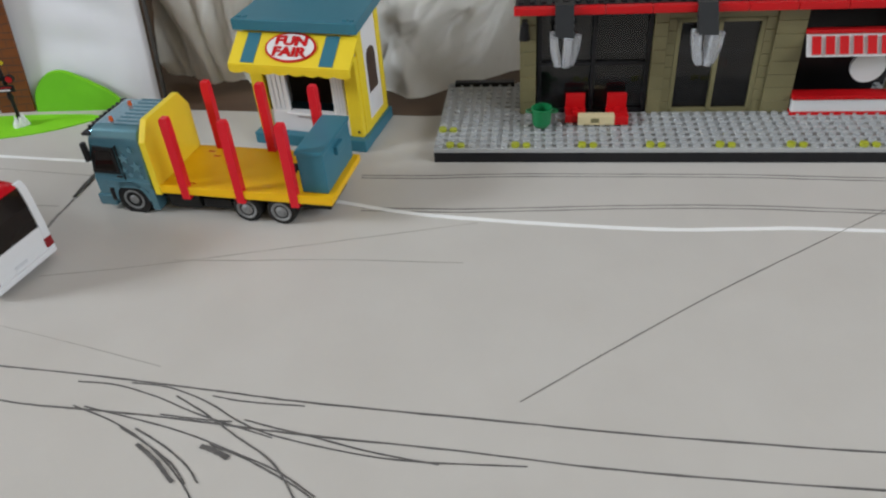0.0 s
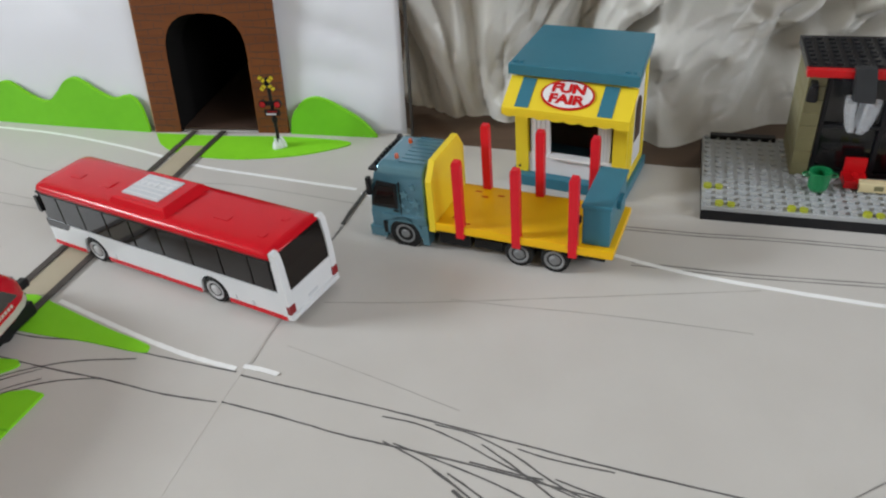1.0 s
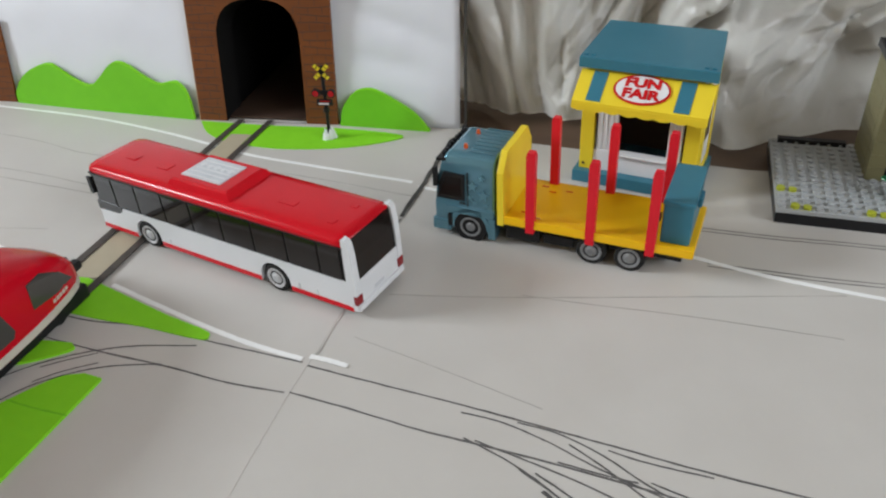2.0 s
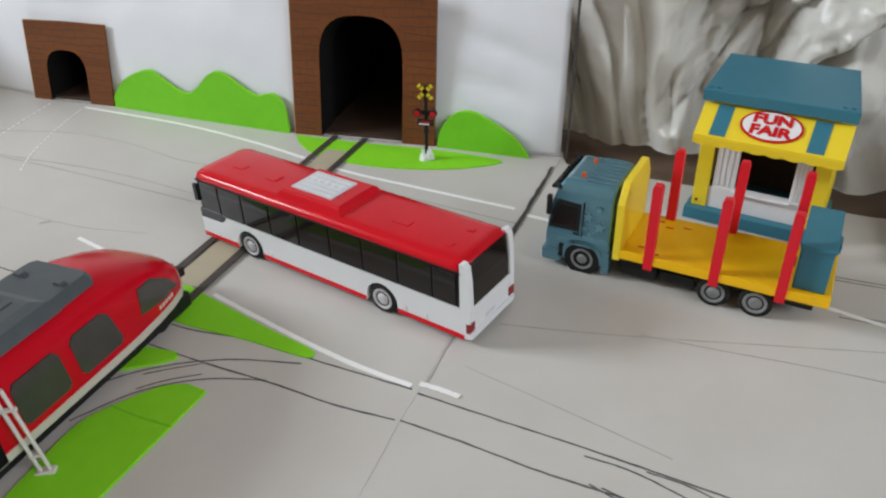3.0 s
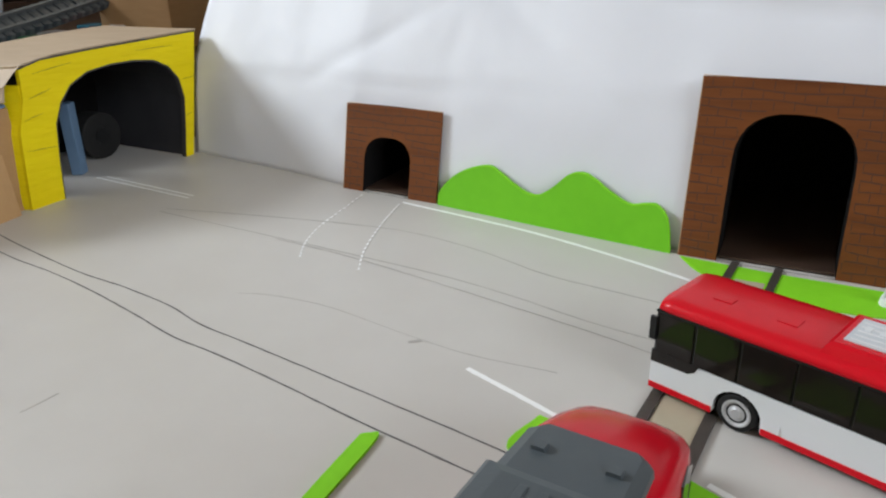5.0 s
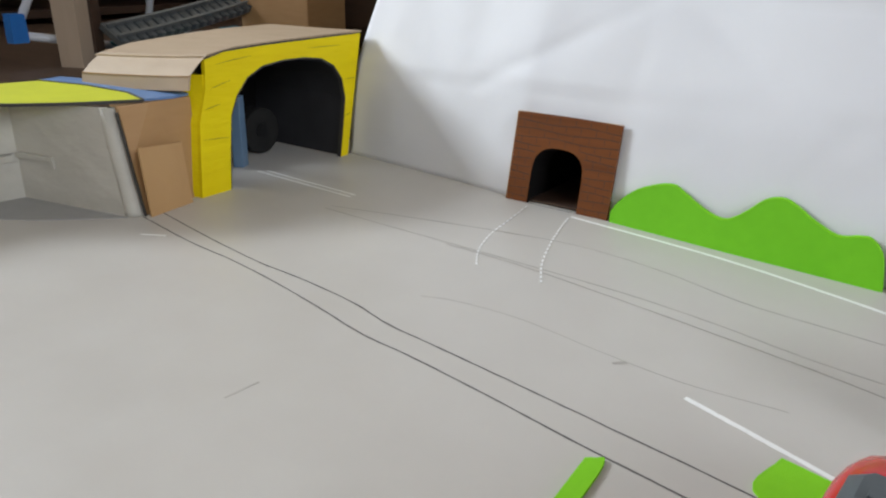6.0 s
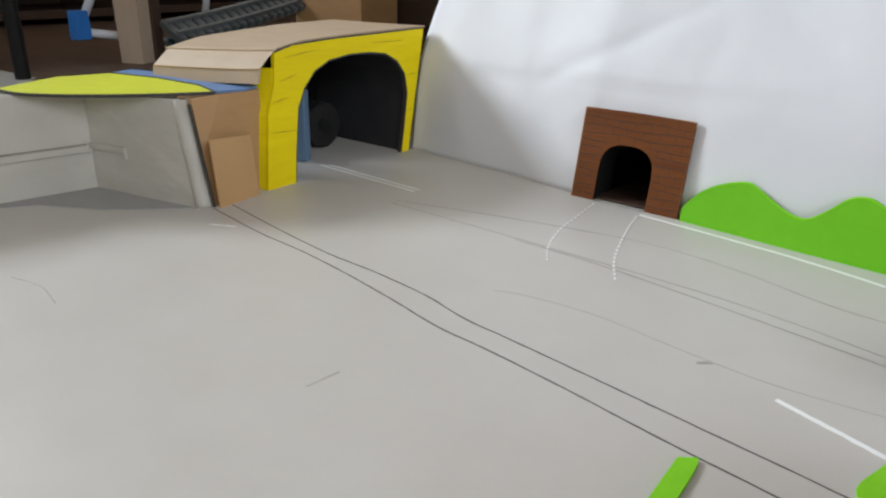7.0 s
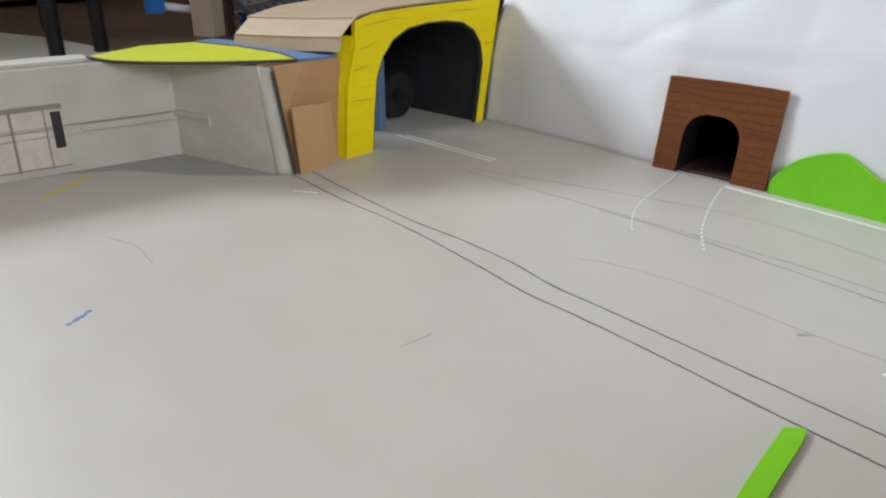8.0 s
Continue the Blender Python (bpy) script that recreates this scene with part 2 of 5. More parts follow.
def cylinder(r, a, b, axis="z", n=20, centre=(0, 0, 0), r2=None, w=0.0, bm=None):
    own = bm is None
    bm = bm or bmesh.new()
    r2 = r if r2 is None else r2
    rings = []
    for rad, d in ((r, a), (r2, b)):
        ring = []
        for i in range(n):
            c, s = rad * math.cos(2 * math.pi * i / n), rad * math.sin(2 * math.pi * i / n)
            p = {"z": (c, s, d), "y": (c, d, s), "x": (d, c, s)}[axis]
            ring.append(bm.verts.new(Vector(p) + Vector(centre)))
        rings.append(ring)
    bm.faces.new(rings[0]), bm.faces.new(rings[1][::-1])
    for i in range(n):
        bm.faces.new((rings[0][i], rings[1][i], rings[1][(i + 1) % n], rings[0][(i + 1) % n]))
    return bevel(bm, w) if own and w else bm


def loft(rings, caps=True, bm=None):
    bm = bm or bmesh.new()
    vs = [[bm.verts.new(p) for p in r] for r in rings]
    n = len(rings[0])
    for a, b in zip(vs, vs[1:]):
        for i in range(n):
            bm.faces.new((a[i], a[(i + 1) % n], b[(i + 1) % n], b[i]))
    if caps:
        bm.faces.new(vs[0][::-1]), bm.faces.new(vs[-1])
    return bm


def spline(pts, n=8):
    """A smooth curve through 2D points."""
    p = [Vector((*q, 0)) for q in pts]
    p = [2 * p[0] - p[1]] + p + [2 * p[-1] - p[-2]]
    out = []
    for i in range(1, len(p) - 2):
        for k in range(n):
            t = k / n
            a, b, c, d = p[i - 1:i + 3]
            q = 0.5 * (2 * b + (c - a) * t + (2 * a - 5 * b + 4 * c - d) * t * t + (3 * b - a - 3 * c + d) * t ** 3)
            out.append((q.x, q.y))
    return out + [(p[-2].x, p[-2].y)]


def ribbon(pts, width, z, thick=0.00015, wobble=0.0, bm=None, seed=0):
    """A flat strip along a line on the sheet."""
    bm = bm or bmesh.new()
    rnd = random.Random(seed)
    rows = []
    for i, q in enumerate(pts):
        a, b = Vector(pts[max(i - 1, 0)]), Vector(pts[min(i + 1, len(pts) - 1)])
        d = (b - a).normalized()
        nrm = Vector((-d.y, d.x))
        w = width * (1 + wobble * rnd.uniform(-1, 1)) / 2
        c = Vector(q) + nrm * width * wobble * rnd.uniform(-0.5, 0.5)
        rows.append([bm.verts.new((*(c + nrm * w * k), z + (thick if up else 0))) for k, up in ((-1, 0), (-1, 1), (1, 1), (1, 0))])
    for a, b in zip(rows, rows[1:]):
        for i in range(4):
            bm.faces.new((a[i], a[(i + 1) % 4], b[(i + 1) % 4], b[i]))
    bm.faces.new(rows[0][::-1]), bm.faces.new(rows[-1])
    return bm


def ribbon_poly(pts, width):
    """Outline of a strip along a line."""
    left, right = [], []
    for i, q in enumerate(pts):
        d = (Vector(pts[min(i + 1, len(pts) - 1)]) - Vector(pts[max(i - 1, 0)])).normalized()
        n = Vector((-d.y, d.x)) * width / 2
        left.append(tuple(Vector(q) + n))
        right.append(tuple(Vector(q) - n))
    return left + right[::-1]


def lettering(text, size, depth, mat, parent, m, name="lettering"):
    cu = bpy.data.curves.new(name, "FONT")
    cu.body, cu.size, cu.extrude, cu.align_x, cu.align_y, cu.offset = text, size, depth, "CENTER", "CENTER", size * 0.045
    tmp = bpy.data.objects.new("tmp", cu)
    me = bpy.data.meshes.new_from_object(tmp)
    bpy.data.objects.remove(tmp)
    me.materials.clear()
    me.materials.append(M[mat])
    ob = new(name, me)
    ob.parent, ob.matrix_local = parent, m
    return ob


# ---- room ----
X0, X1, Y0, Y1, H = ROOM
FLOOR_Z = -0.003
tagged(part("floor", block(X0 - 0.2, X1 + 0.2, Y0 - 0.2, Y1 + 0.2, -0.15, FLOOR_Z), "floor"), "brown wooden room floor under the layout", "floor", kind="structure")
tagged(part("ceiling", block(X0 - 0.2, X1 + 0.2, Y0 - 0.2, Y1 + 0.2, H, H + 0.1), "ceiling"), "plain white ceiling", "ceiling", kind="structure")
tagged(part("wall_north", block(X0 - 0.2, X1 + 0.2, Y1, Y1 + 0.2, FLOOR_Z, H), "wall"), "cream painted room wall", "wall", kind="structure")
tagged(part("wall_south", block(X0 - 0.2, X1 + 0.2, Y0 - 0.2, Y0, FLOOR_Z, H), "wall"), "cream painted room wall", "wall", kind="structure")


def wall_with_window(name, along, a0, a1, d0, d1, win):
    """along: 'x' or 'y'; the wall runs from a0 to a1 and is d0 to d1 thick, with an opening."""
    bm = bmesh.new()
    w0, w1, z0, z1 = win
    for p0, p1, q0, q1 in ((a0, w0, FLOOR_Z, H), (w1, a1, FLOOR_Z, H), (w0, w1, FLOOR_Z, z0), (w0, w1, z1, H)):
        if along == "x":
            block(p0, p1, d0, d1, q0, q1, bm=bm)
        else:
            block(d0, d1, p0, p1, q0, q1, bm=bm)
    return tagged(part(name, bm, "wall"), "cream painted room wall with a window opening", "wall", kind="structure")


wall_with_window("wall_west", "y", Y0, Y1, X0 - 0.2, X0, WIN_W)
wall_with_window("wall_east", "y", Y0, Y1, X1, X1 + 0.2, WIN_E)

# ---- grey card sheets that form the streets ----
SEAM = [(-0.186, 0.25), (-0.179, 0.346), (-0.172, 0.40), (-0.157, 0.531), (-0.145, 0.628), (-0.138, 0.69)]


def sheet(name, poly, label, top):
    return tagged(part(name, prism(poly, FLOOR_Z, top, "xy"), "card"), label, "card sheet", "card sheets", "structure")


sheet_right = sheet("ground", SEAM + [(-0.132, 0.672), (0.10, 0.628), (0.75, 0.60), (0.75, -0.55), (-0.21, -0.55)],
                    "smooth grey card sheet drawn with pencil tram lines", 0.0)
sheet_left = sheet("ground", [(x + 0.0010, y) for x, y in SEAM] + [(-0.138, 0.695), (-0.40, 0.702), (-0.72, 0.738), (-0.95, 0.80), (-1.35, 0.90), (-1.35, -0.55), (-0.2105, -0.55)],
                   "smooth grey card sheet with white road lines", 0.0002)
ZL, ZR = 0.0002, 0.0


def line(pts, width, mat, parent, z, name="pencil_line", smooth=True, wob=0.25, seed=1):
    q = spline(pts) if smooth and len(pts) > 2 else pts
    return part(name, ribbon(q, width, z, wobble=wob, seed=seed), mat, parent)


# tram lines in pencil, right-hand sheet
line([(-0.178, 0.368), (-0.133, 0.359), (-0.081, 0.349), (-0.031, 0.338), (0.001, 0.331), (0.046, 0.321), (0.138, 0.304), (0.215, 0.290), (0.308, 0.276), (0.42, 0.262)], 0.0011, "pencil", sheet_right, ZR)
line([(-0.180, 0.346), (-0.140, 0.338), (-0.101, 0.329), (-0.071, 0.324), (-0.021, 0.315), (0.040, 0.302), (0.116, 0.288), (0.191, 0.273), (0.298, 0.257), (0.42, 0.243)], 0.0011, "pencil", sheet_right, ZR, seed=2)
line([(-0.006, 0.329), (0.012, 0.324), (0.043, 0.319)], 0.0009, "pencil", sheet_right, ZR, seed=3)
SCRIBBLE = [
    [(-0.082, 0.344), (-0.060, 0.340), (-0.035, 0.330), (-0.010, 0.317), (0.030, 0.300)],
    [(-0.052, 0.341), (-0.030, 0.336), (-0.008, 0.325), (0.015, 0.309), (0.040, 0.298), (0.090, 0.284), (0.15, 0.277)],
    [(-0.078, 0.327), (-0.055, 0.316), (-0.035, 0.303), (-0.018, 0.288), (-0.004, 0.272), (0.006, 0.255)],
    [(-0.072, 0.326), (-0.045, 0.317), (-0.015, 0.306), (0.010, 0.294), (0.035, 0.281), (0.055, 0.266)],
    [(-0.048, 0.311), (-0.030, 0.299), (-0.015, 0.287), (-0.006, 0.276)],
    [(-0.040, 0.310), (-0.022, 0.298), (-0.008, 0.286), (0.000, 0.276)],
    [(-0.025, 0.330), (-0.008, 0.318), (0.012, 0.302), (0.033, 0.285), (0.048, 0.262)],
    [(0.000, 0.298), (0.020, 0.288), (0.045, 0.272), (0.062, 0.258)],
    [(0.014, 0.312), (0.030, 0.306), (0.048, 0.300), (0.078, 0.289), (0.11, 0.280)],
    [(-0.030, 0.318), (-0.005, 0.313), (0.008, 0.311)]]
for i, pts in enumerate(SCRIBBLE):
    line(pts, 0.0009, "pencil", sheet_right, ZR + 0.00003 * (i + 1), seed=10 + i, wob=0.18)
line([(-0.004, 0.297), (0.004, 0.2935), (0.011, 0.289)], 0.0028, "pencil", sheet_right, ZR + 0.0004, seed=31, wob=0.12)
line([(-0.036, 0.300), (-0.024, 0.290), (-0.012, 0.277)], 0.0020, "pencil", sheet_right, ZR + 0.0004, seed=32, wob=0.12)
# tram lines in front of the station
for off in (0.0, 0.0038):
    line([(0.054, 0.539 - off), (0.104, 0.533 - off), (0.161, 0.529 - off), (0.240, 0.520 - off), (0.316, 0.511 - off), (0.412, 0.496 - off), (0.55, 0.478 - off)], 0.0011, "graphite", sheet_right, ZR, seed=40)
    line([(0.057, 0.496 - off), (0.131, 0.4868 - off), (0.232, 0.4805 - off), (0.304, 0.4735 - off), (0.394, 0.4585 - off), (0.52, 0.435 - off)], 0.0012, "graphite", sheet_right, ZR, seed=41)
line([(0.150, 0.3150), (0.200, 0.347), (0.272, 0.391), (0.395, 0.459)], 0.0005, "graphite", sheet_right, ZR + 0.0002, seed=42)
line([(-0.144, 0.438), (-0.087, 0.442), (-0.018, 0.450), (0.136, 0.470)], 0.0008, "pencil_faint", sheet_right, ZR, seed=43)
line([(-0.060, 0.447), (-0.018, 0.443), (0.047, 0.438), (0.125, 0.428)], 0.0005, "pencil_faint", sheet_right, ZR + 0.0002, seed=44)
line([(-0.155, 0.395), (-0.10, 0.375), (-0.04, 0.352)], 0.0006, "pencil_faint", sheet_right, ZR, seed=45)

# tram lines in pencil, left-hand sheet
line([(-0.179, 0.3695), (-0.243, 0.380), (-0.286, 0.388), (-0.332, 0.389), (-0.380, 0.398), (-0.429, 0.409), (-0.503, 0.421), (-0.553, 0.429), (-0.612, 0.438), (-0.653, 0.444), (-0.690, 0.455), (-0.742, 0.463), (-0.798, 0.468), (-0.880, 0.483), (-0.950, 0.498)], 0.0011, "pencil", sheet_left, ZL, seed=50)
line([(-0.181, 0.345), (-0.216, 0.348), (-0.247, 0.354), (-0.266, 0.357), (-0.307, 0.363), (-0.345, 0.370), (-0.400, 0.382), (-0.452, 0.391), (-0.508, 0.400), (-0.559, 0.410), (-0.620, 0.420), (-0.655, 0.424), (-0.703, 0.436), (-0.755, 0.448), (-0.811, 0.458), (-0.871, 0.465), (-0.950, 0.480)], 0.0011, "pencil", sheet_left, ZL, seed=51)
line([(-0.360, 0.325), (-0.342, 0.343), (-0.324, 0.355), (-0.307, 0.363), (-0.284, 0.370), (-0.248, 0.375)], 0.0009, "pencil", sheet_left, ZL + 0.0002, seed=52)
line([(-0.350, 0.303), (-0.337, 0.321), (-0.327, 0.332), (-0.309, 0.344), (-0.289, 0.352), (-0.262, 0.357)], 0.0009, "pencil", sheet_left, ZL + 0.0002, seed=53)
line([(-0.333, 0.345), (-0.320, 0.353), (-0.305, 0.361)], 0.0007, "pencil", sheet_left, ZL + 0.0003, seed=54)
line([(-0.330, 0.333), (-0.318, 0.343), (-0.300, 0.353)], 0.0007, "pencil", sheet_left, ZL + 0.0003, seed=55)
# faint lines in the road along the wall
line([(-0.84, 0.600), (-0.76, 0.618), (-0.676, 0.634), (-0.610, 0.641), (-0.540, 0.630), (-0.477, 0.609), (-0.421, 0.601), (-0.314, 0.589), (-0.258, 0.585), (-0.15, 0.560)], 0.0011, "pencil_faint", sheet_left, ZL, seed=60)
line([(-0.84, 0.592), (-0.76, 0.588), (-0.675, 0.584), (-0.606, 0.580), (-0.542, 0.575), (-0.485, 0.566), (-0.415, 0.550), (-0.327, 0.540), (-0.260, 0.534), (-0.165, 0.520)], 0.0011, "pencil_faint", sheet_left, ZL, seed=61)
line([(-0.70, 0.582), (-0.63, 0.577), (-0.56, 0.566), (-0.48, 0.551), (-0.415, 0.538), (-0.333, 0.517), (-0.261, 0.509)], 0.0008, "pencil_faint", sheet_left, ZL + 0.0002, seed=62)
line([(-0.66, 0.490), (-0.637, 0.497), (-0.589, 0.499), (-0.529, 0.489), (-0.479, 0.483), (-0.425, 0.486)], 0.00035, "pencil_faint", sheet_left, ZL, seed=63)
line([(-0.670, 0.329), (-0.667, 0.350)], 0.0012, "pencil_faint", sheet_left, ZL, seed=65)
line([(-0.866, 0.298), (-0.90, 0.305), (-0.93, 0.300)], 0.0008, "pencil_faint", sheet_left, ZL, seed=66)
line([(-0.518, 0.480), (-0.512, 0.486)], 0.0025, "pencil_faint", sheet_left, ZL + 0.0002, seed=67)
line([(-0.823, 0.224), (-0.828, 0.234), (-0.831, 0.241)], 0.0022, "blue_card", sheet_left, ZL, name="blue_mark", seed=68, wob=0.6)
# grey strips along the seam, black marker by the truck
line([(-0.1730, 0.376), (-0.1695, 0.415), (-0.1670, 0.445)], 0.0012, "pencil_faint", sheet_right, ZR + 0.0003, seed=72, wob=0.5)
line([(-0.1670, 0.445), (-0.1625, 0.490), (-0.1580, 0.528)], 0.0018, "graphite", sheet_right, ZR + 0.0003, seed=73, wob=0.5)
line([(-0.158, 0.530), (-0.152, 0.578), (-0.147, 0.623)], 0.0034, "ink", sheet_right, ZR + 0.0008, name="marker_line", seed=69, wob=0.3)
line([(-0.147, 0.623), (-0.1445, 0.645), (-0.1430, 0.662)], 0.0028, "ink", sheet_right, ZR + 0.0008, name="marker_line", seed=70, wob=0.3)

# white road lines
line([(-0.648, 0.704), (-0.517, 0.683), (-0.423, 0.657), (-0.360, 0.634), (-0.314, 0.617), (-0.253, 0.603), (-0.161, 0.583)], 0.0036, "tape", sheet_left, ZL + 0.0001, name="white_line", wob=0.08)
line([(-0.155, 0.577), (-0.08, 0.556), (0.0, 0.520), (0.045, 0.503), (0.081, 0.489), (0.119, 0.478), (0.192, 0.462), (0.262, 0.450), (0.330, 0.445), (0.384, 0.437), (0.55, 0.415)], 0.0038, "tape", sheet_right, ZR + 0.0001, name="white_line", wob=0.08)
line([(-0.473, 0.4685), (-0.438, 0.456), (-0.403, 0.443), (-0.375, 0.433)], 0.0034, "tape", sheet_left, ZL + 0.0001, name="white_line", wob=0.08)
line([(-0.334, 0.4255), (-0.287, 0.4065), (-0.248, 0.3915), (-0.214, 0.3800), (-0.180, 0.3718)], 0.0036, "tape", sheet_left, ZL + 0.0003, name="white_line", wob=0.08)
line([(-0.176, 0.3745), (-0.164, 0.3725), (-0.152, 0.3695)], 0.0036, "tape", sheet_right, ZR + 0.0007, name="white_line", wob=0.08)
for dy in (0.0, 0.007):
    line([(-0.981 + dy, 0.642 + dy), (-0.844, 0.6315 + dy)], 0.0022, "tape", sheet_left, ZL, name="white_line", wob=0.08)
line([(-1.049, 0.303), (-1.082, 0.359)], 0.0045, "yellow_tape", sheet_left, ZL, name="yellow_line", wob=0.1)
line([(-0.915, 0.452), (-0.895, 0.462)], 0.002, "tape", sheet_left, ZL, name="white_line", wob=0.2)
# dotted pedestrian crossing
for pts in ([(-0.694, 0.707), (-0.688, 0.662), (-0.683, 0.622), (-0.672, 0.585), (-0.657, 0.557)], [(-0.648, 0.698), (-0.641, 0.665), (-0.632, 0.630), (-0.619, 0.590), (-0.602, 0.555)]):
    q = spline(pts, 5)
    for a, b in zip(q, q[1:]):
        c = (a[0] + 0.55 * (b[0] - a[0]), a[1] + 0.55 * (b[1] - a[1]))
        line([a, c], 0.0018, "tape", sheet_left, ZL + 0.0003, name="white_dash", smooth=False, wob=0.1)


# ---- level crossing: track strips and green foam patches ----
def foam(name, pts, label, z0, thick=0.0018, parent_line=None):
    q = spline(pts + [pts[0]], 5)[:-1]
    ob = part("foam", prism(q, z0, z0 + thick, "xy"), "felt")
    ob.name = name
    return tagged(ob, label, "green foam", "green foam patches")


def rail_x(y, base):
    return base + 0.088 * (y - 0.67)


crossing = thing("track_strip", Matrix(), "tan card strip with two dark rails crossing the road", "track")
part("bed", prism([(rail_x(0.655, -0.348), 0.655), (rail_x(0.655, -0.328), 0.655), (rail_x(0.43, -0.326), 0.43), (rail_x(0.43, -0.350), 0.43)], ZL + 0.0006, ZL + 0.0010, "xy"), "tan", crossing)
for base in (-0.3535, -0.3235):
    part("rail", prism([(rail_x(y, base + d), y) for y, d in ((0.685, -0.0028), (0.685, 0.0028), (0.40, 0.0031), (0.40, -0.0031))], ZL + 0.0011, ZL + 0.0018, "xy"), "rail", crossing)

foam("foam_patch", [(-0.392, 0.681), (-0.32, 0.676), (-0.254, 0.675), (-0.188, 0.665), (-0.214, 0.645), (-0.252, 0.634), (-0.299, 0.631), (-0.346, 0.640), (-0.374, 0.657)], "bright green foam grass patch before the large tunnel", ZL, 0.0009)
foam("foam_patch", [(-0.364, 0.434), (-0.346, 0.4265), (-0.318, 0.4150), (-0.280, 0.3995), (-0.249, 0.3885), (-0.244, 0.3840), (-0.249, 0.3803), (-0.291, 0.3870), (-0.335, 0.3920), (-0.356, 0.400)], "pointed bright green foam grass patch beside the crossing", ZL, 0.0009)
foam("foam_patch", [(-0.420, 0.443), (-0.402, 0.4385), (-0.375, 0.430), (-0.372, 0.400), (-0.395, 0.398), (-0.426, 0.412)], "bright green foam grass patch beside the crossing", ZL, 0.0009)
foam("foam_patch", [(-0.325, 0.366), (-0.322, 0.361), (-0.336, 0.351), (-0.352, 0.345), (-0.350, 0.364)], "small green foam scrap beside the train", ZL)
edge = spline([(-0.345, 0.20), (-0.345, 0.26), (-0.343, 0.300), (-0.332, 0.319), (-0.316, 0.337), (-0.302, 0.3425)], 5)
patch = tagged(part("foam_patch", prism(edge + [(-0.2895, 0.340), (-0.290, 0.336), (-0.3015, 0.259), (-0.312, 0.20)], ZL, ZL + 0.0018, "xy"), "felt"),
               "large bright green foam patch crossed by a pencil line", "green foam", "green foam patches")
line([(-0.334, 0.317), (-0.315, 0.3135), (-0.2925, 0.311)], 0.001, "felt_dark", patch, ZL + 0.0018, seed=71)
foam("foam_strip", [(-0.4950, 0.389), (-0.4915, 0.3915), (-0.4860, 0.3900), (-0.4845, 0.34), (-0.4815, 0.289), (-0.4795, 0.20), (-0.488, 0.20), (-0.4905, 0.283), (-0.494, 0.34)], "long bright green foam strip on the card sheet", ZL)

# ---- white paper backdrop, leaning back ----
LEAN_BACK = 0.19


def wall_y(x):
    return float(np.interp(x, [-1.00, -0.94, -0.80, -0.722, -0.616, -0.513, -0.394, -0.251, -0.162, -0.12],
                           [0.759, 0.756, 0.738, 0.722, 0.717, 0.703, 0.689, 0.688, 0.681, 0.682]))


def on_wall(x, z, off=0.0):
    """A point on the backdrop's face; off is how far before it."""
    return (x, wall_y(x) + LEAN_BACK * z - off, z)


PORTALS = ((-0.722, -0.6175, 0.0815, 0.0225, 0.0300, 0.0545), (-0.394, -0.2545, 0.132, 0.0275, 0.031, 0.112))


def arch(w, h, n=14):
    """Outline of an arched opening about x=0, from the floor."""
    pts, r = [(-w / 2, -0.01)], w / 2
    for i in range(n + 1):
        a = math.pi * (1 - i / n)
        c, s = math.cos(a), math.sin(a)
        pts.append((math.copysign(abs(c) ** 0.75, c) * r, h - r * 0.95 + r * 0.95 * abs(s) ** 0.8))
    return pts + [(w / 2, -0.01)]


def in_hole(x, z):
    for x0, x1, h, a, b, ah in PORTALS:
        w = (x1 - b) - (x0 + a)
        c = (x0 + a + x1 - b) / 2
        if abs(x - c) < w / 2 + 0.006 and z < ah + 0.006:
            return True
    return False


def crumple(x, z):
    d = 0.007 * noise.noise((x * 4, z * 4, 3.1)) + 0.0022 * noise.noise((x * 18, z * 14, 7.7)) + 0.0006 * noise.noise((x * 60, z * 50, 1.7))
    for zc, amp, tilt in ((0.108, 0.0030, 0.03), (0.185, 0.006, -0.06), (0.30, 0.005, 0.02)):
        d += amp * math.exp(-abs(z - zc - tilt * (x + 0.5) - 0.006 * noise.noise((x * 7, 0, zc))) / 0.014)
    for xc, zc, slope, amp, reach in ((-0.20, 0.09, -0.35, 0.006, 0.07), (-0.20, 0.055, -0.2, 0.004, 0.06), (-0.70, 0.14, 0.5, 0.005, 0.12), (-0.55, 0.16, -0.6, 0.004, 0.15)):
        k = max(0, 1 - abs(x - xc) / reach)
        d += amp * k * math.exp(-abs(z - zc - slope * (x - xc)) / 0.009)
    return d


def fold(x, z):
    """How far the paper leans back further above its long crease."""
    return 0.34 * max(0.0, z - 0.112 - 0.03 * (x + 0.5))


bm = bmesh.new()
xs, zs = np.arange(-0.955, -0.134, 0.006), np.arange(-0.0005, 0.50, 0.006)
grid = {}
for i, x in enumerate(xs):
    for j, z in enumerate(zs):
        p = Vector(on_wall(x, z, -0.003))
        p.y += crumple(x, z) * min(1, z / 0.03) + fold(x, z)
        grid[i, j] = bm.verts.new(p)
for i in range(len(xs) - 1):
    for j in range(len(zs) - 1):
        if not in_hole((xs[i] + xs[i + 1]) / 2, (zs[j] + zs[j + 1]) / 2):
            bm.faces.new((grid[i, j], grid[i + 1, j], grid[i + 1, j + 1], grid[i, j + 1]))
bmesh.ops.delete(bm, geom=[v for v in bm.verts if not v.link_faces], context="VERTS")
bmesh.ops.solidify(bm, geom=bm.faces[:], thickness=0.0008)
backdrop = tagged(part("backdrop", bm, "paper", smooth=True), "creased white paper backdrop leaning behind the road", "paper backdrop", kind="structure")
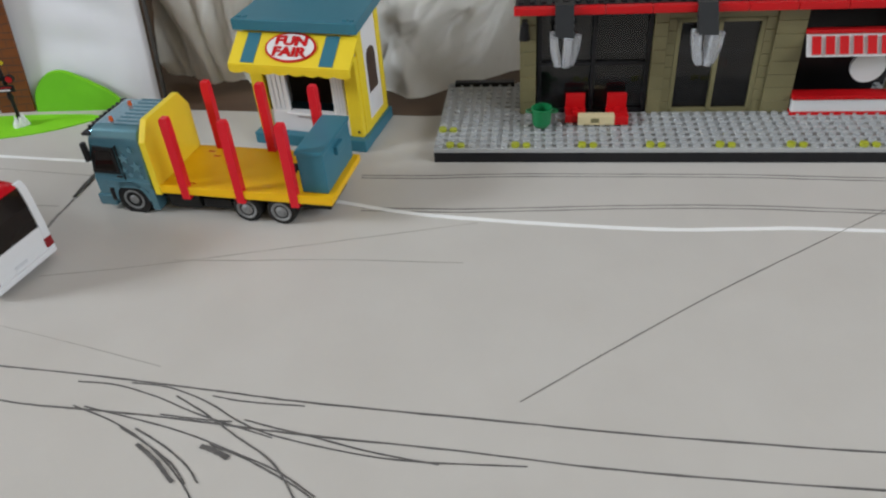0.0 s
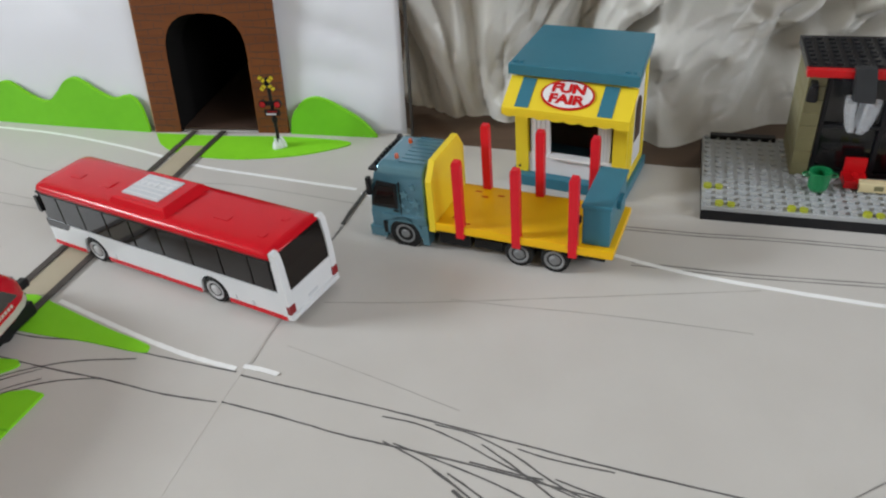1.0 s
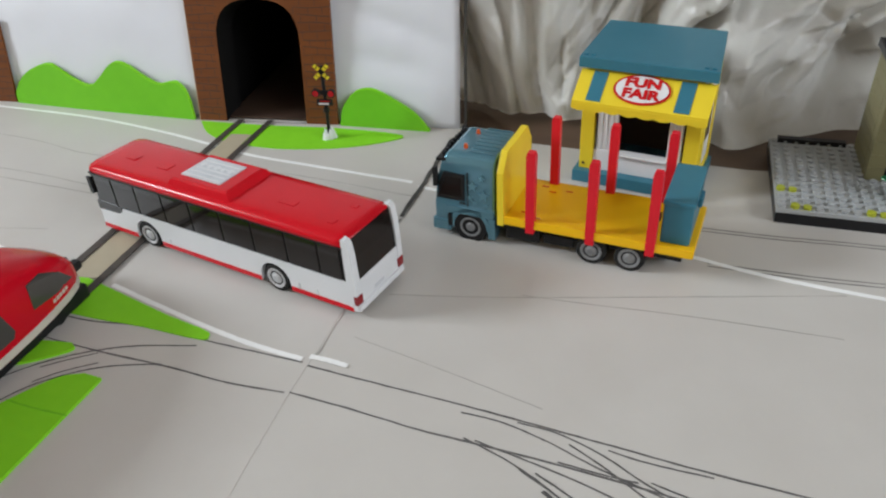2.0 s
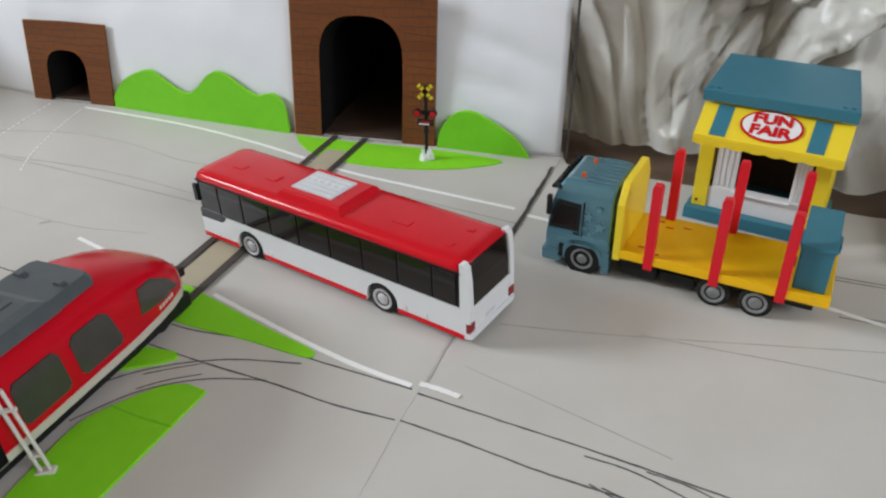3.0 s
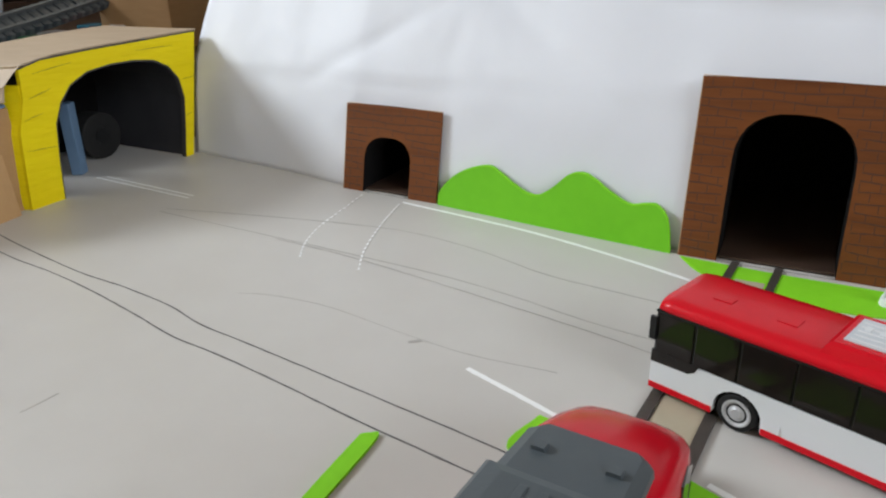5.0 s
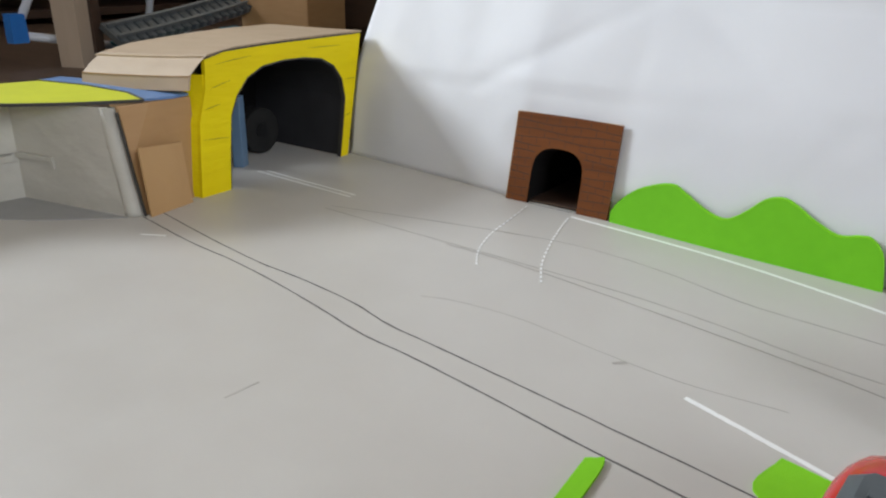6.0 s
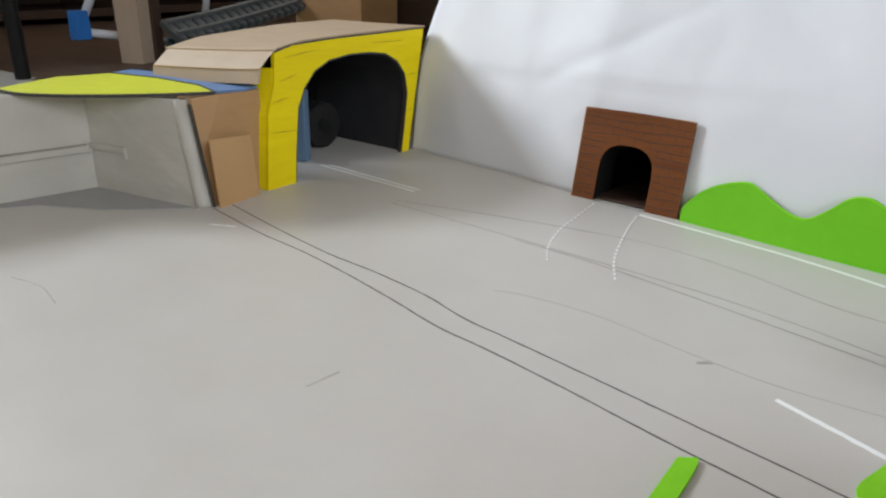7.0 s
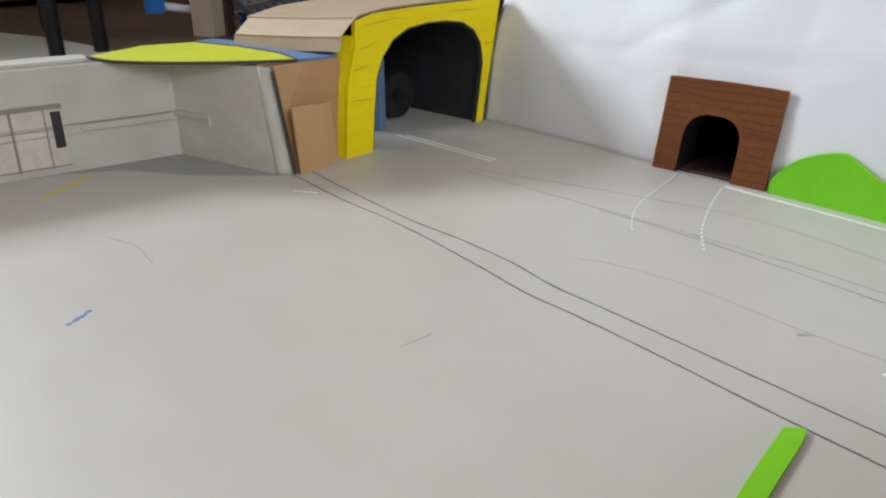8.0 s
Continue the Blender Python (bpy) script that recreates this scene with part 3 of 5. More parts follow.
# dark edge of the paper where it meets the cloth
bm = bmesh.new()
loft([[on_wall(-0.1335 + dx, z, 0.001 + dy - fold(-0.1335, z)) for dx, dy in ((-0.001, 0), (0.0012, 0), (0.0012, -0.004), (-0.001, -0.004))] for z in (0, 0.05, 0.1, 0.118, 0.123, 0.13, 0.2, 0.3, 0.4, 0.49)], bm=bm)
part("paper_edge", bm, "ink", backdrop)


def tunnel_portal(x0, x1, h, a, b, ah, label, rows, seed):
    """A brick-drawn veneer board with an arched hole and a black tube added behind it for the dark inside."""
    w, c = x1 - x0, (x0 + x1) / 2
    y0, y1 = wall_y(x0), wall_y(x1)
    ang = math.atan2(y1 - y0, x1 - x0)
    lean = math.atan(LEAN_BACK)
    m = Matrix.Translation((c, (y0 + y1) / 2 - 0.0035, ZL)) @ Matrix.Rotation(ang, 4, "Z") @ Matrix.Rotation(-lean, 4, "X")
    ob = thing("tunnel_portal", m, label, "tunnel portal", "tunnel portals")
    hole_w, hole_c = w - a - b, (a - b) / 2
    hz = h / math.cos(lean)
    hole = [(x + hole_c, z) for x, z in arch(hole_w, ah)]
    rnd = random.Random(seed)
    # board as strips left and right of the arch and above it
    top = [(-w / 2 + w * i / 12, hz + 0.0012 * math.sin(i * 0.26)) for i in range(13)]
    outline = [(-w / 2, 0)] + top + [(w / 2, 0)]
    inner = [p for p in hole if p[1] >= 0]
    inner = [(hole[0][0], 0)] + inner + [(hole[-1][0], 0)]
    poly = outline + inner[::-1]
    part("board", prism(poly, -0.0012, 0.0012, "xz"), "veneer", ob)
    # pale cut edge along the left and top
    bm = block(-w / 2 - 0.0006, -w / 2, -0.0013, 0.0013, 0, hz, bm=bmesh.new())
    block(-w / 2, w / 2, -0.0012, 0.0012, hz + 0.0004, hz + 0.0009, bm=bm)
    part("cut_edge", bm, "veneer_edge", ob)
    # arch lining, black to paint in the dark right behind the board
    rim = [(x, z) for x, z in inner]
    big = [(hole_c + (x - hole_c) * 1.0, z) for x, z in rim]
    part("arch_dark", loft([[(x, -0.0011 + d, z) for x, z in big] for d in (0.0, 0.0)] + [[(hole_c + (x - hole_c) * 0.985, 0.03, z * 0.99) for x, z in rim]], caps=False), "black", ob)
    # hand-inked courses and joints
    bm = bmesh.new()
    step = hz / rows

    def blocked(x, z):
        if z > ah + 0.002:
            return False
        half = hole_w / 2
        if z > ah - hole_w * 0.475:
            k = [p for p in inner if abs(p[1] - z) < 0.006]
            half = max([abs(p[0] - hole_c) for p in k] or [0])
        return abs(x - hole_c) < half + 0.0015
    for r in range(1, rows + 1):
        z = r * step - 0.0005
        n = 40
        for i in range(n):
            xa, xb = -w / 2 + w * i / n, -w / 2 + w * (i + 1) / n
            zb = z + 0.0009 * math.sin(xb * 90 + r * 1.7)
            za = z + 0.0009 * math.sin(xa * 90 + r * 1.7)
            if r < rows and not blocked((xa + xb) / 2, z):
                t = 0.00042 + rnd.uniform(-0.0001, 0.00015)
                prism([(xa, za - t), (xb, zb - t), (xb, zb + t), (xa, za + t)], -0.00135, -0.0011, bm=bm)
        off = (r % 2) * 0.5
        nb = max(6, round(w / 0.0145))
        for i in range(nb):
            x = -w / 2 + w * (i + off) / nb + rnd.uniform(-0.001, 0.001)
            if i + off > 0 and not blocked(x, z - step / 2) and abs(x) < w / 2 - 0.002:
                prism([(x - 0.0003, z - step + 0.001), (x + 0.0003, z - step + 0.001), (x + 0.0003, z - 0.0005), (x - 0.0003, z - 0.0005)], -0.0013, -0.0011, bm=bm)
    part("ink_pattern", bm, "veneer_line", ob)
    # unseen black tube keeps the hole dark; open at the front, its floor is the room floor
    tw, th, deep, t = hole_w + 0.016, ah + 0.012, 0.20, 0.002
    shell = [(-tw / 2 - t, 0), (-tw / 2 - t, th + t), (tw / 2 + t, th + t), (tw / 2 + t, 0), (tw / 2, 0), (tw / 2, th), (-tw / 2, th), (-tw / 2, 0)]
    part("dark_tube", prism([(x + hole_c, z) for x, z in shell], 0.0016, deep, "xz"), "black", ob)
    part("dark_tube_end", block(hole_c - tw / 2 - t, hole_c + tw / 2 + t, deep, deep + t, 0, th + t), "black", ob)
    # dark cover added over that floor to deepen the shade
    part("dark_tube_floor", prism([(0.0035, 0.0018), (deep, 0.0398), (deep, 0.0415), (0.0035, 0.0033)], hole_c - hole_w * 0.49, hole_c + hole_w * 0.49, "yz"), "dark_wood", ob)
    return ob


tunnel_portal(*PORTALS[0], "small brown veneer tunnel portal with inked bricks", 12, 4)
tunnel_portal(*PORTALS[1], "large brown veneer tunnel portal with inked bricks", 19, 5)


def hedge(pts, label):
    q = spline(pts, 6)
    front = [on_wall(x, max(z, 0), 0.0058) for x, z in q]
    back = [on_wall(x, max(z, 0), 0.0025) for x, z in q]
    bm = bmesh.new()
    f = [bm.verts.new((p[0], p[1], p[2] + ZL)) for p in front]
    g = [bm.verts.new((p[0], p[1], p[2] + ZL)) for p in back]
    n = len(f)
    low_f = [bm.verts.new((p[0], wall_y(p[0]) - 0.0058, ZL)) for p in front]
    low_g = [bm.verts.new((p[0], wall_y(p[0]) - 0.0025, ZL)) for p in back]
    for i in range(n - 1):
        bm.faces.new((f[i], f[i + 1], g[i + 1], g[i]))
        bm.faces.new((low_f[i], low_f[i + 1], f[i + 1], f[i]))
        bm.faces.new((low_g[i + 1], low_g[i], g[i], g[i + 1]))
        bm.faces.new((low_f[i + 1], low_f[i], low_g[i], low_g[i + 1]))
    for k in (0, n - 1):
        bm.faces.new((f[k], g[k], low_g[k], low_f[k]))
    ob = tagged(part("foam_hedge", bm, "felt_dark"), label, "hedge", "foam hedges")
    rim = []
    for x, z in q:
        p, b = on_wall(x, max(z, 0.0), 0.0060), on_wall(x, max(z, 0.0), 0.0024)
        rim.append([(p[0], p[1], p[2] + ZL - 0.0003), (p[0], p[1], p[2] + ZL + 0.0005), (b[0], b[1], b[2] + ZL + 0.0005), (b[0], b[1], b[2] + ZL - 0.0003)])
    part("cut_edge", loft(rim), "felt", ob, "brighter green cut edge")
    return ob


def wall_x(s):
    return -0.722 + s * 0.9972


hedge([(wall_x(s), z) for s, z in ((0.1075, 0.001), (0.1085, 0.012), (0.121, 0.027), (0.138, 0.037), (0.158, 0.0425), (0.170, 0.038), (0.183, 0.031), (0.197, 0.0255), (0.208, 0.0255), (0.220, 0.034), (0.233, 0.046), (0.246, 0.0495), (0.258, 0.045), (0.269, 0.0385), (0.2865, 0.0315), (0.300, 0.034), (0.309, 0.034), (0.318, 0.024), (0.3225, 0.002))],
      "wavy green foam hedge cut-out against the white paper")
hedge([(wall_x(s), z) for s, z in ((0.4715, 0.002), (0.475, 0.017), (0.486, 0.030), (0.498, 0.0345), (0.510, 0.033), (0.528, 0.0245), (0.545, 0.0145), (0.558, 0.001))],
      "small rounded green foam hedge cut-out against the paper")

# ---- satin cloth behind the station ----
def puff(p):
    """Round fold with a sharp valley at each whole number."""
    q = 2 * (p - math.floor(p)) - 1
    return math.sqrt(max(0.0, 1 - abs(q) ** 2.2))


def creases(a, c):
    """Sharp small folds of crushed satin, as a height of up to 25 mm."""
    h = 0.0
    for fa, fc, amp, layer in ((10, 19, 0.0150, 2.2), (23, 38, 0.0075, 6.6), (55, 80, 0.0022, 3.9)):
        h += amp * (1 - min(1.0, 1.9 * abs(noise.noise((a * fa, c * fc, layer)))))
    return h


bm = bmesh.new()
nx, nz = 420, 220
rows = []
for i in range(nx + 1):
    u = i / nx
    bx, by = -0.150 + 0.95 * u, 0.706 - 0.055 * u
    col = []
    for j in range(nz + 1):
        z = 0.006 + 0.50 * (j / nz)
        wx, wz = 0.035 * noise.noise((bx * 6, z * 6, 4.4)), 0.035 * noise.noise((bx * 6, z * 6, 9.4))
        left = max(0.0, min(1.0, (-0.015 - bx) / 0.05))
        d = 0.030 * noise.noise((bx * 5 + z * 2, z * 6, 0.4))
        along, across = 0.75 * (bx + 1.6 * wx) + 0.66 * (z + wz), 0.66 * (bx + wx) - 0.75 * (z + 1.6 * wz)
        for fa, fc, amp, layer in ((5.5, 14, 0.072, 1.3), (11, 27, 0.038, 5.7), (24, 50, 0.013, 9.1)):
            near = noise.voronoi((along * fa, across * fc, layer))[0]
            d += (1 - left) * amp * (min(1.0, 1.4 * (near[1] - near[0])) ** 0.7 + 0.5 * near[0] - 0.25)
        for wave, amp in ((0.066, 0.046), (0.029, 0.015)):
            p = (bx + 1.5 * wx + 0.25 * z) / wave
            d += left * puff(p) * amp * max(0.1, 0.65 + noise.noise((bx * 11, z * 5, wave * 99)))
        # beside the booth and the station it keeps behind them, its hem drawn forward
        draw = float(np.interp(bx, (-0.02, 0.068, 0.085, 0.100, 0.125, 0.18), (0.0, 0.026, 0.046, 0.046, 0.026, 0.010))) * (1 - 0.8 * min(1.0, max(0.0, z - 0.1) / 0.12))
        back = 0.692 - draw + (0.042 - 0.042 * math.tanh((d - 0.042) / 0.036) + 0.025 - creases(along, across)) * min(1.0, z / 0.05) + 0.14 * z
        d = d * min(1, 0.45 + z / 0.04) - 0.020 + 0.016 * max(0.0, 1 - z / 0.12)
        y = left * (by + 0.22 * z - d + 0.006 + 0.6 * (0.012 - creases(across, along)) * min(1.0, z / 0.05)) + (1 - left) * back
        hem = 0.010 * noise.noise((bx * 12, 0, 8))
        y += 0.05 * max(0.0, 1 - (bx + 0.15) / 0.055)
        col.append(bm.verts.new((bx + 0.008 * noise.noise((z * 12, bx * 8, 1)), y, z + hem * (1 - j / nz))))
    rows.append(col)
for a, b in zip(rows, rows[1:]):
    for j in range(nz):
        bm.faces.new((a[j], b[j], b[j + 1], a[j + 1]))
bmesh.ops.solidify(bm, geom=bm.faces[:], thickness=0.0008)
tagged(part("cloth", bm, "cloth", smooth=True), "crumpled grey satin cloth hung behind the toy station", "cloth")

# ---- city bus ----
def wheel(parent, x, y0, y1, r, name="wheel", side=-1, rim="rim"):
    """A toy wheel: tyre with a lighter rim on the side that faces out."""
    yo, yi = (y0, y1) if side < 0 else (y1, y0)
    ty = part(name, cylinder(r, y0, y1, "y", 28, (x, 0, r), w=0.0008), "rubber", parent, smooth=True)
    part("rim", loft([[(x + q * math.cos(a), yo + side * d, r + q * math.sin(a)) for a in np.linspace(0, 2 * math.pi, 24, endpoint=False)]
                      for q, d in ((r * 0.72, -0.0002), (r * 0.72, 0.0005), (r * 0.64, 0.0007), (r * 0.56, 0.0002), (r * 0.50, -0.0001), (r * 0.34, 0.0001), (r * 0.24, 0.0008), (r * 0.05, 0.0009))]), rim, ty)
    return ty


def arch_profile(x0, x1, z0, z1, wheels, r):
    """Side outline with wheel arches cut from below."""
    pts = [(x0, z0)]
    for wx in wheels:
        for i in range(11):
            a = math.pi * (1 - i / 10)
            pts.append((wx + r * math.cos(a), max(z0, 0.0095 + r * math.sin(a)) if 0 < i < 10 else z0))
    return pts + [(x1, z0), (x1, z1), (x0, z1)]


BUS = pose(-0.329, 0.472, ZL, 0, 0, -19.4)
bus = thing("toy_bus", BUS, "red and white toy city bus with dark windows", "toy bus")
BW, BX0, BX1 = 0.0510, -0.0490, 0.1830
part("body", prism(arch_profile(BX0 + 0.0006, BX1 - 0.001, 0.0055, 0.0262, (0.0, 0.118), 0.0125), 0, BW, "xz"), "bus_white", bus)
for y0, y1 in ((-0.0002, 0.0012), (BW - 0.0012, BW + 0.0002)):
    part("front_glass", prism([(BX0 + 0.0005, 0.0275), (-0.0215, 0.0275), (-0.0235, 0.0235), (-0.027, 0.0212), (BX0 + 0.0005, 0.0205)], y0, y1, "xz"), "glass", bus, "deep dark front side glass")
part("chassis", block(BX0 + 0.006, BX1 - 0.004, 0.004, BW - 0.004, 0.004, 0.020), "black_plastic", bus)
for a, b in ((BX0 + 0.0006, -0.0128), (0.0128, 0.1052), (0.1308, BX1 - 0.003)):
    for y0, y1 in ((-0.0005, 0.0015), (BW - 0.0015, BW + 0.0005)):
        part("skirt_stripe", block(a, b, y0, y1, 0.0048, 0.0083, 0.0003), "red", bus, "red lower stripe")
part("window_band", block(BX0 + 0.001, BX1 - 0.0055, 0.0008, BW - 0.0008, 0.026, 0.0515, 0.0008), "black_plastic", bus)
edges = [-0.0470, -0.026, -0.0025, 0.024, 0.050, 0.0775, 0.1045, 0.132, 0.1575, 0.1745]
for k, (a, b) in enumerate(zip(edges, edges[1:])):
    for y0, y1 in ((0.0001, 0.0012), (BW - 0.0012, BW - 0.0001)):
        part("window", block(a + 0.0006, b - 0.0006, y0, y1, 0.0268, 0.0495, 0.0003), "glass", bus)
part("windscreen", block(BX0, BX0 + 0.002, 0.003, BW - 0.003, 0.021, 0.0505, 0.0008), "glass", bus)
part("roof_trim", block(BX0 + 0.001, BX1 - 0.005, -0.0003, BW + 0.0003, 0.0497, 0.0511, 0.0003), "black_plastic", bus)
roof_ring = []
for x, inset, dz in ((BX0 + 0.0002, 0.004, -0.0025), (BX0 + 0.002, 0.0012, 0), (BX0 + 0.008, 0.0, 0.0004), (BX1 - 0.012, 0.0, 0.0004), (BX1 - 0.004, 0.0006, 0.0)):
    y0, y1 = inset - 0.0002, BW - inset + 0.0002
    roof_ring.append([(x, y0, 0.0508), (x, y1, 0.0508), (x, y1, 0.0532 + dz), (x, y1 - 0.0022, 0.0556 + dz), (x, y1 - 0.008, 0.0566 + dz), (x, y0 + 0.008, 0.0566 + dz), (x, y0 + 0.0022, 0.0556 + dz), (x, y0, 0.0532 + dz)])
roof = part("roof", loft(roof_ring), "red", bus, smooth=True)
for a, b, c, d in ((0.005, 0.015, 0.018, 0.027), (0.115, 0.128, 0.018, 0.024), (0.158, 0.163, 0.012, 0.017), (0.160, 0.165, 0.033, 0.037), (-0.028, -0.018, 0.019, 0.026)):
    part("roof_hatch", block(a, b, c, d, 0.0566, 0.0575, 0.0004), "red", roof)
pod = part("roof_unit", loft([[(x, y, z) for x, y in ((a, c), (b, c), (b, d), (a, d))] for a, b, c, d, z in ((0.030, 0.086, 0.0045, 0.0465, 0.0565), (0.032, 0.083, 0.0065, 0.0445, 0.0605), (0.034, 0.081, 0.0085, 0.0425, 0.0618))]), "red", bus)
part("grille", block(0.0365, 0.0715, 0.0125, 0.0385, 0.0615, 0.0625, 0.0003), "grille", pod, "pale grey air grille")
for k in range(5):
    part("grille_slat", block(0.0385, 0.0695, 0.0142 + 0.0048 * k, 0.0150 + 0.0048 * k, 0.0624, 0.0628, 0.0001), "white", pod)
    part("grille_rib", block(0.0405 + 0.0062 * k, 0.0432 + 0.0062 * k, 0.026, 0.031 - 0.001 * (k % 2), 0.0624, 0.0629, 0.0002), "bus_white", pod)
# rear end
for y0, y1 in ((0.0, 0.0048), (BW - 0.0048, BW)):
    part("rear_pillar", loft([[(x, y, z) for x, y in ((BX1 - 0.0062, y0 - 0.0003), (BX1 + 0.0004 - dx, y0 - 0.0003), (BX1 + 0.0004 - dx, y1), (BX1 - 0.0062, y1))] for z, dx in ((0.006, 0.0), (0.026, 0.0), (0.045, 0.0008), (0.0545, 0.002), (0.0570, 0.0042))]), "bus_white", bus)
part("rear_panel", block(BX1 - 0.004, BX1, 0.0045, BW - 0.0045, 0.0055, 0.0262, 0.0008), "bus_white", bus)
part("rear_bumper", block(BX1 - 0.003, BX1 + 0.0016, 0.0005, BW - 0.0005, 0.0052, 0.0095, 0.0012), "bus_white", bus)
part("rear_window", loft([[(x, y, z) for x, y in ((BX1 - 0.006, 0.005), (BX1 - 0.0008 - dx, 0.005), (BX1 - 0.0008 - dx, BW - 0.005), (BX1 - 0.006, BW - 0.005))] for z, dx in ((0.0262, 0), (0.042, 0.0007), (0.0545, 0.0024))]), "glass", bus)
for y0, y1 in ((0.0002, 0.0052), (BW - 0.0052, BW - 0.0002)):
    part("tail_light", block(BX1 - 0.002, BX1 + 0.0010, y0 - 0.0008, y1, 0.0105, 0.0172, 0.0006), "tail", bus, "dark red tail light")
part("plate_bar", block(BX1 - 0.0002, BX1 + 0.0003, 0.019, 0.029, 0.0115, 0.0138), "grille", bus)
part("mirror", loft([[(x, y, z) for x, y in ((BX0 - 0.0012, -0.0016), (BX0 + 0.0022, -0.0016), (BX0 + 0.0022, 0.0004), (BX0 - 0.0012, 0.0004))] for z in (0.034, 0.047)]), "black_plastic", bus)
part("mirror", block(BX0 - 0.0012, BX0 + 0.0022, BW, BW + 0.0016, 0.034, 0.047, 0.0004), "black_plastic", bus)
for x in (0.0, 0.118):
    wheel(bus, x, 0.0006, 0.009, 0.0102)
    wheel(bus, x, BW - 0.009, BW - 0.0006, 0.0102, side=1)
for x in (0.021, 0.137, 0.152):
    part("trim_mark", block(x, x + 0.0006, -0.0006, 0.0004, 0.009, 0.013), "bus_white", bus)

# ---- timber truck ----
TRUCK = pose(-0.1045, 0.5075, 0, 0, 0, -13.4)
truck = thing("toy_truck", TRUCK, "teal and yellow toy truck with six red stakes", "toy truck")
CW = 0.053
cab = part("cab", loft([[(x, y, z) for x, y in ((-0.0237 + f, i), (0.0205, i), (0.0205, CW - i), (-0.0237 + f, CW - i))] for f, i, z in
                        ((0.002, 0.0015, 0.006), (0.0, 0.0, 0.009), (0.0002, -0.0004, 0.0265), (0.0006, 0.0002, 0.028), (0.0022, 0.0008, 0.045), (0.0055, 0.0015, 0.057), (0.008, 0.004, 0.0625), (0.0105, 0.008, 0.0648))]), "teal_metal", truck)
bevel_cab = cab.modifiers.new("soft", "BEVEL")
bevel_cab.width, bevel_cab.segments, bevel_cab.limit_method, bevel_cab.angle_limit = 0.0016, 3, "ANGLE", radians(20)
part("bumper", block(-0.0255, -0.012, -0.0012, CW + 0.0012, 0.0045, 0.0135, 0.0015), "teal_metal", truck)
part("cab_side_skirt", block(-0.0145, 0.021, -0.001, 0.003, 0.0200, 0.0262, 0.001), "teal_metal", truck)
part("mudguard", prism([(0.003 + q * math.cos(a), 0.0105 + q * math.sin(a)) for q, rng in ((0.0152, np.linspace(math.pi, 0, 10)), (0.0122, np.linspace(0, math.pi, 10))) for a in rng], -0.001, 0.010, "xz"), "teal_metal", truck)
part("arch_shadow_panel", cylinder(0.0122, -0.0004, 0.012, "y", 24, (0.003, 0, 0.0105)), "black_plastic", truck)
part("mud_flap", block(0.0165, 0.0215, -0.001, 0.010, 0.0035, 0.020, 0.0005), "teal_metal", truck)
part("side_window", prism([(-0.0205, 0.0325), (-0.0025, 0.0325), (-0.0025, 0.0485), (-0.0145, 0.0485)], -0.0004, 0.0026, "xz", 0.0006), "glass", truck)
part("side_window", prism([(-0.0205, 0.0325), (-0.0025, 0.0325), (-0.0025, 0.0485), (-0.0145, 0.0485)], CW - 0.0026, CW + 0.0004, "xz", 0.0006), "glass", truck)
part("windscreen", loft([[(x, y, z) for x, y in ((-0.0245 + f, 0.005), (-0.019 + f, 0.005), (-0.019 + f, CW - 0.005), (-0.0245 + f, CW - 0.005))] for f, z in ((0.0004, 0.031), (0.0024, 0.045), (0.0052, 0.0545))]), "glass", truck)
for y0, y1 in ((-0.0003, 0.0012), (CW - 0.0012, CW + 0.0003)):
    part("window_surround", prism([(-0.0222, 0.0305), (-0.0008, 0.0305), (-0.0008, 0.0505), (-0.0155, 0.0515), (-0.0190, 0.0440)], y0, y1, "xz", 0.0004), "black_plastic", truck)
    part("door_seam", block(0.0012, 0.0017, y0 - 0.0001, y1 + 0.0001, 0.0265, 0.0525), "black_plastic", truck)
    part("door_handle", block(-0.0045, -0.0005, y0 - 0.0004, y1 + 0.0004, 0.0282, 0.0294, 0.0002), "black_plastic", truck)
part("front_grille", block(-0.0249, -0.0225, 0.006, CW - 0.006, 0.0150, 0.0270, 0.0006), "black_plastic", truck)
for z in (0.0178, 0.0210, 0.0242):
    part("grille_bar", block(-0.0254, -0.0240, 0.007, CW - 0.007, z - 0.0006, z + 0.0006, 0.0003), "teal_metal", truck)
for y0, y1 in ((0.0012, 0.0085), (CW - 0.0085, CW - 0.0012)):
    part("headlight", block(-0.0262, -0.0245, y0, y1, 0.0085, 0.0122, 0.0005), "clear", truck, "clear headlight")
part("step_plate", block(-0.0135, -0.0105, -0.0016, 0.001, 0.0095, 0.0190, 0.0005), "black_plastic", truck)
part("visor", block(-0.0215, -0.0150, 0.001, CW - 0.001, 0.0585, 0.0605, 0.0008), "black_plastic", truck)
part("mirror", block(-0.0240, -0.0205, CW - 0.001, CW + 0.003, 0.034, 0.060, 0.0008), "black_plastic", truck)
part("mirror", block(-0.0232, -0.0200, -0.0026, 0.0012, 0.040, 0.054, 0.0008), "black_plastic", truck)
for k in range(9):
    part("roof_light_bar_lamp", cylinder(0.0016, 0.0, 0.0026, "z", 8, (-0.0190 + 0.0003 * abs(k - 4), 0.008 + 0.0048 * k, 0.0603)), "black_plastic", truck)
for y in (0.013, 0.036):
    part("beacon", cylinder(0.0016, 0, 0.0035, "z", 12, (-0.004, y, 0.0642), r2=0.0012, w=0.0003), "orange", truck, "small orange roof beacon")
for y in np.linspace(0.008, 0.045, 8):
    part("roof_rib", block(0.0, 0.018, y - 0.0004, y + 0.0004, 0.0646, 0.0654, 0.0002), "teal_metal", truck)


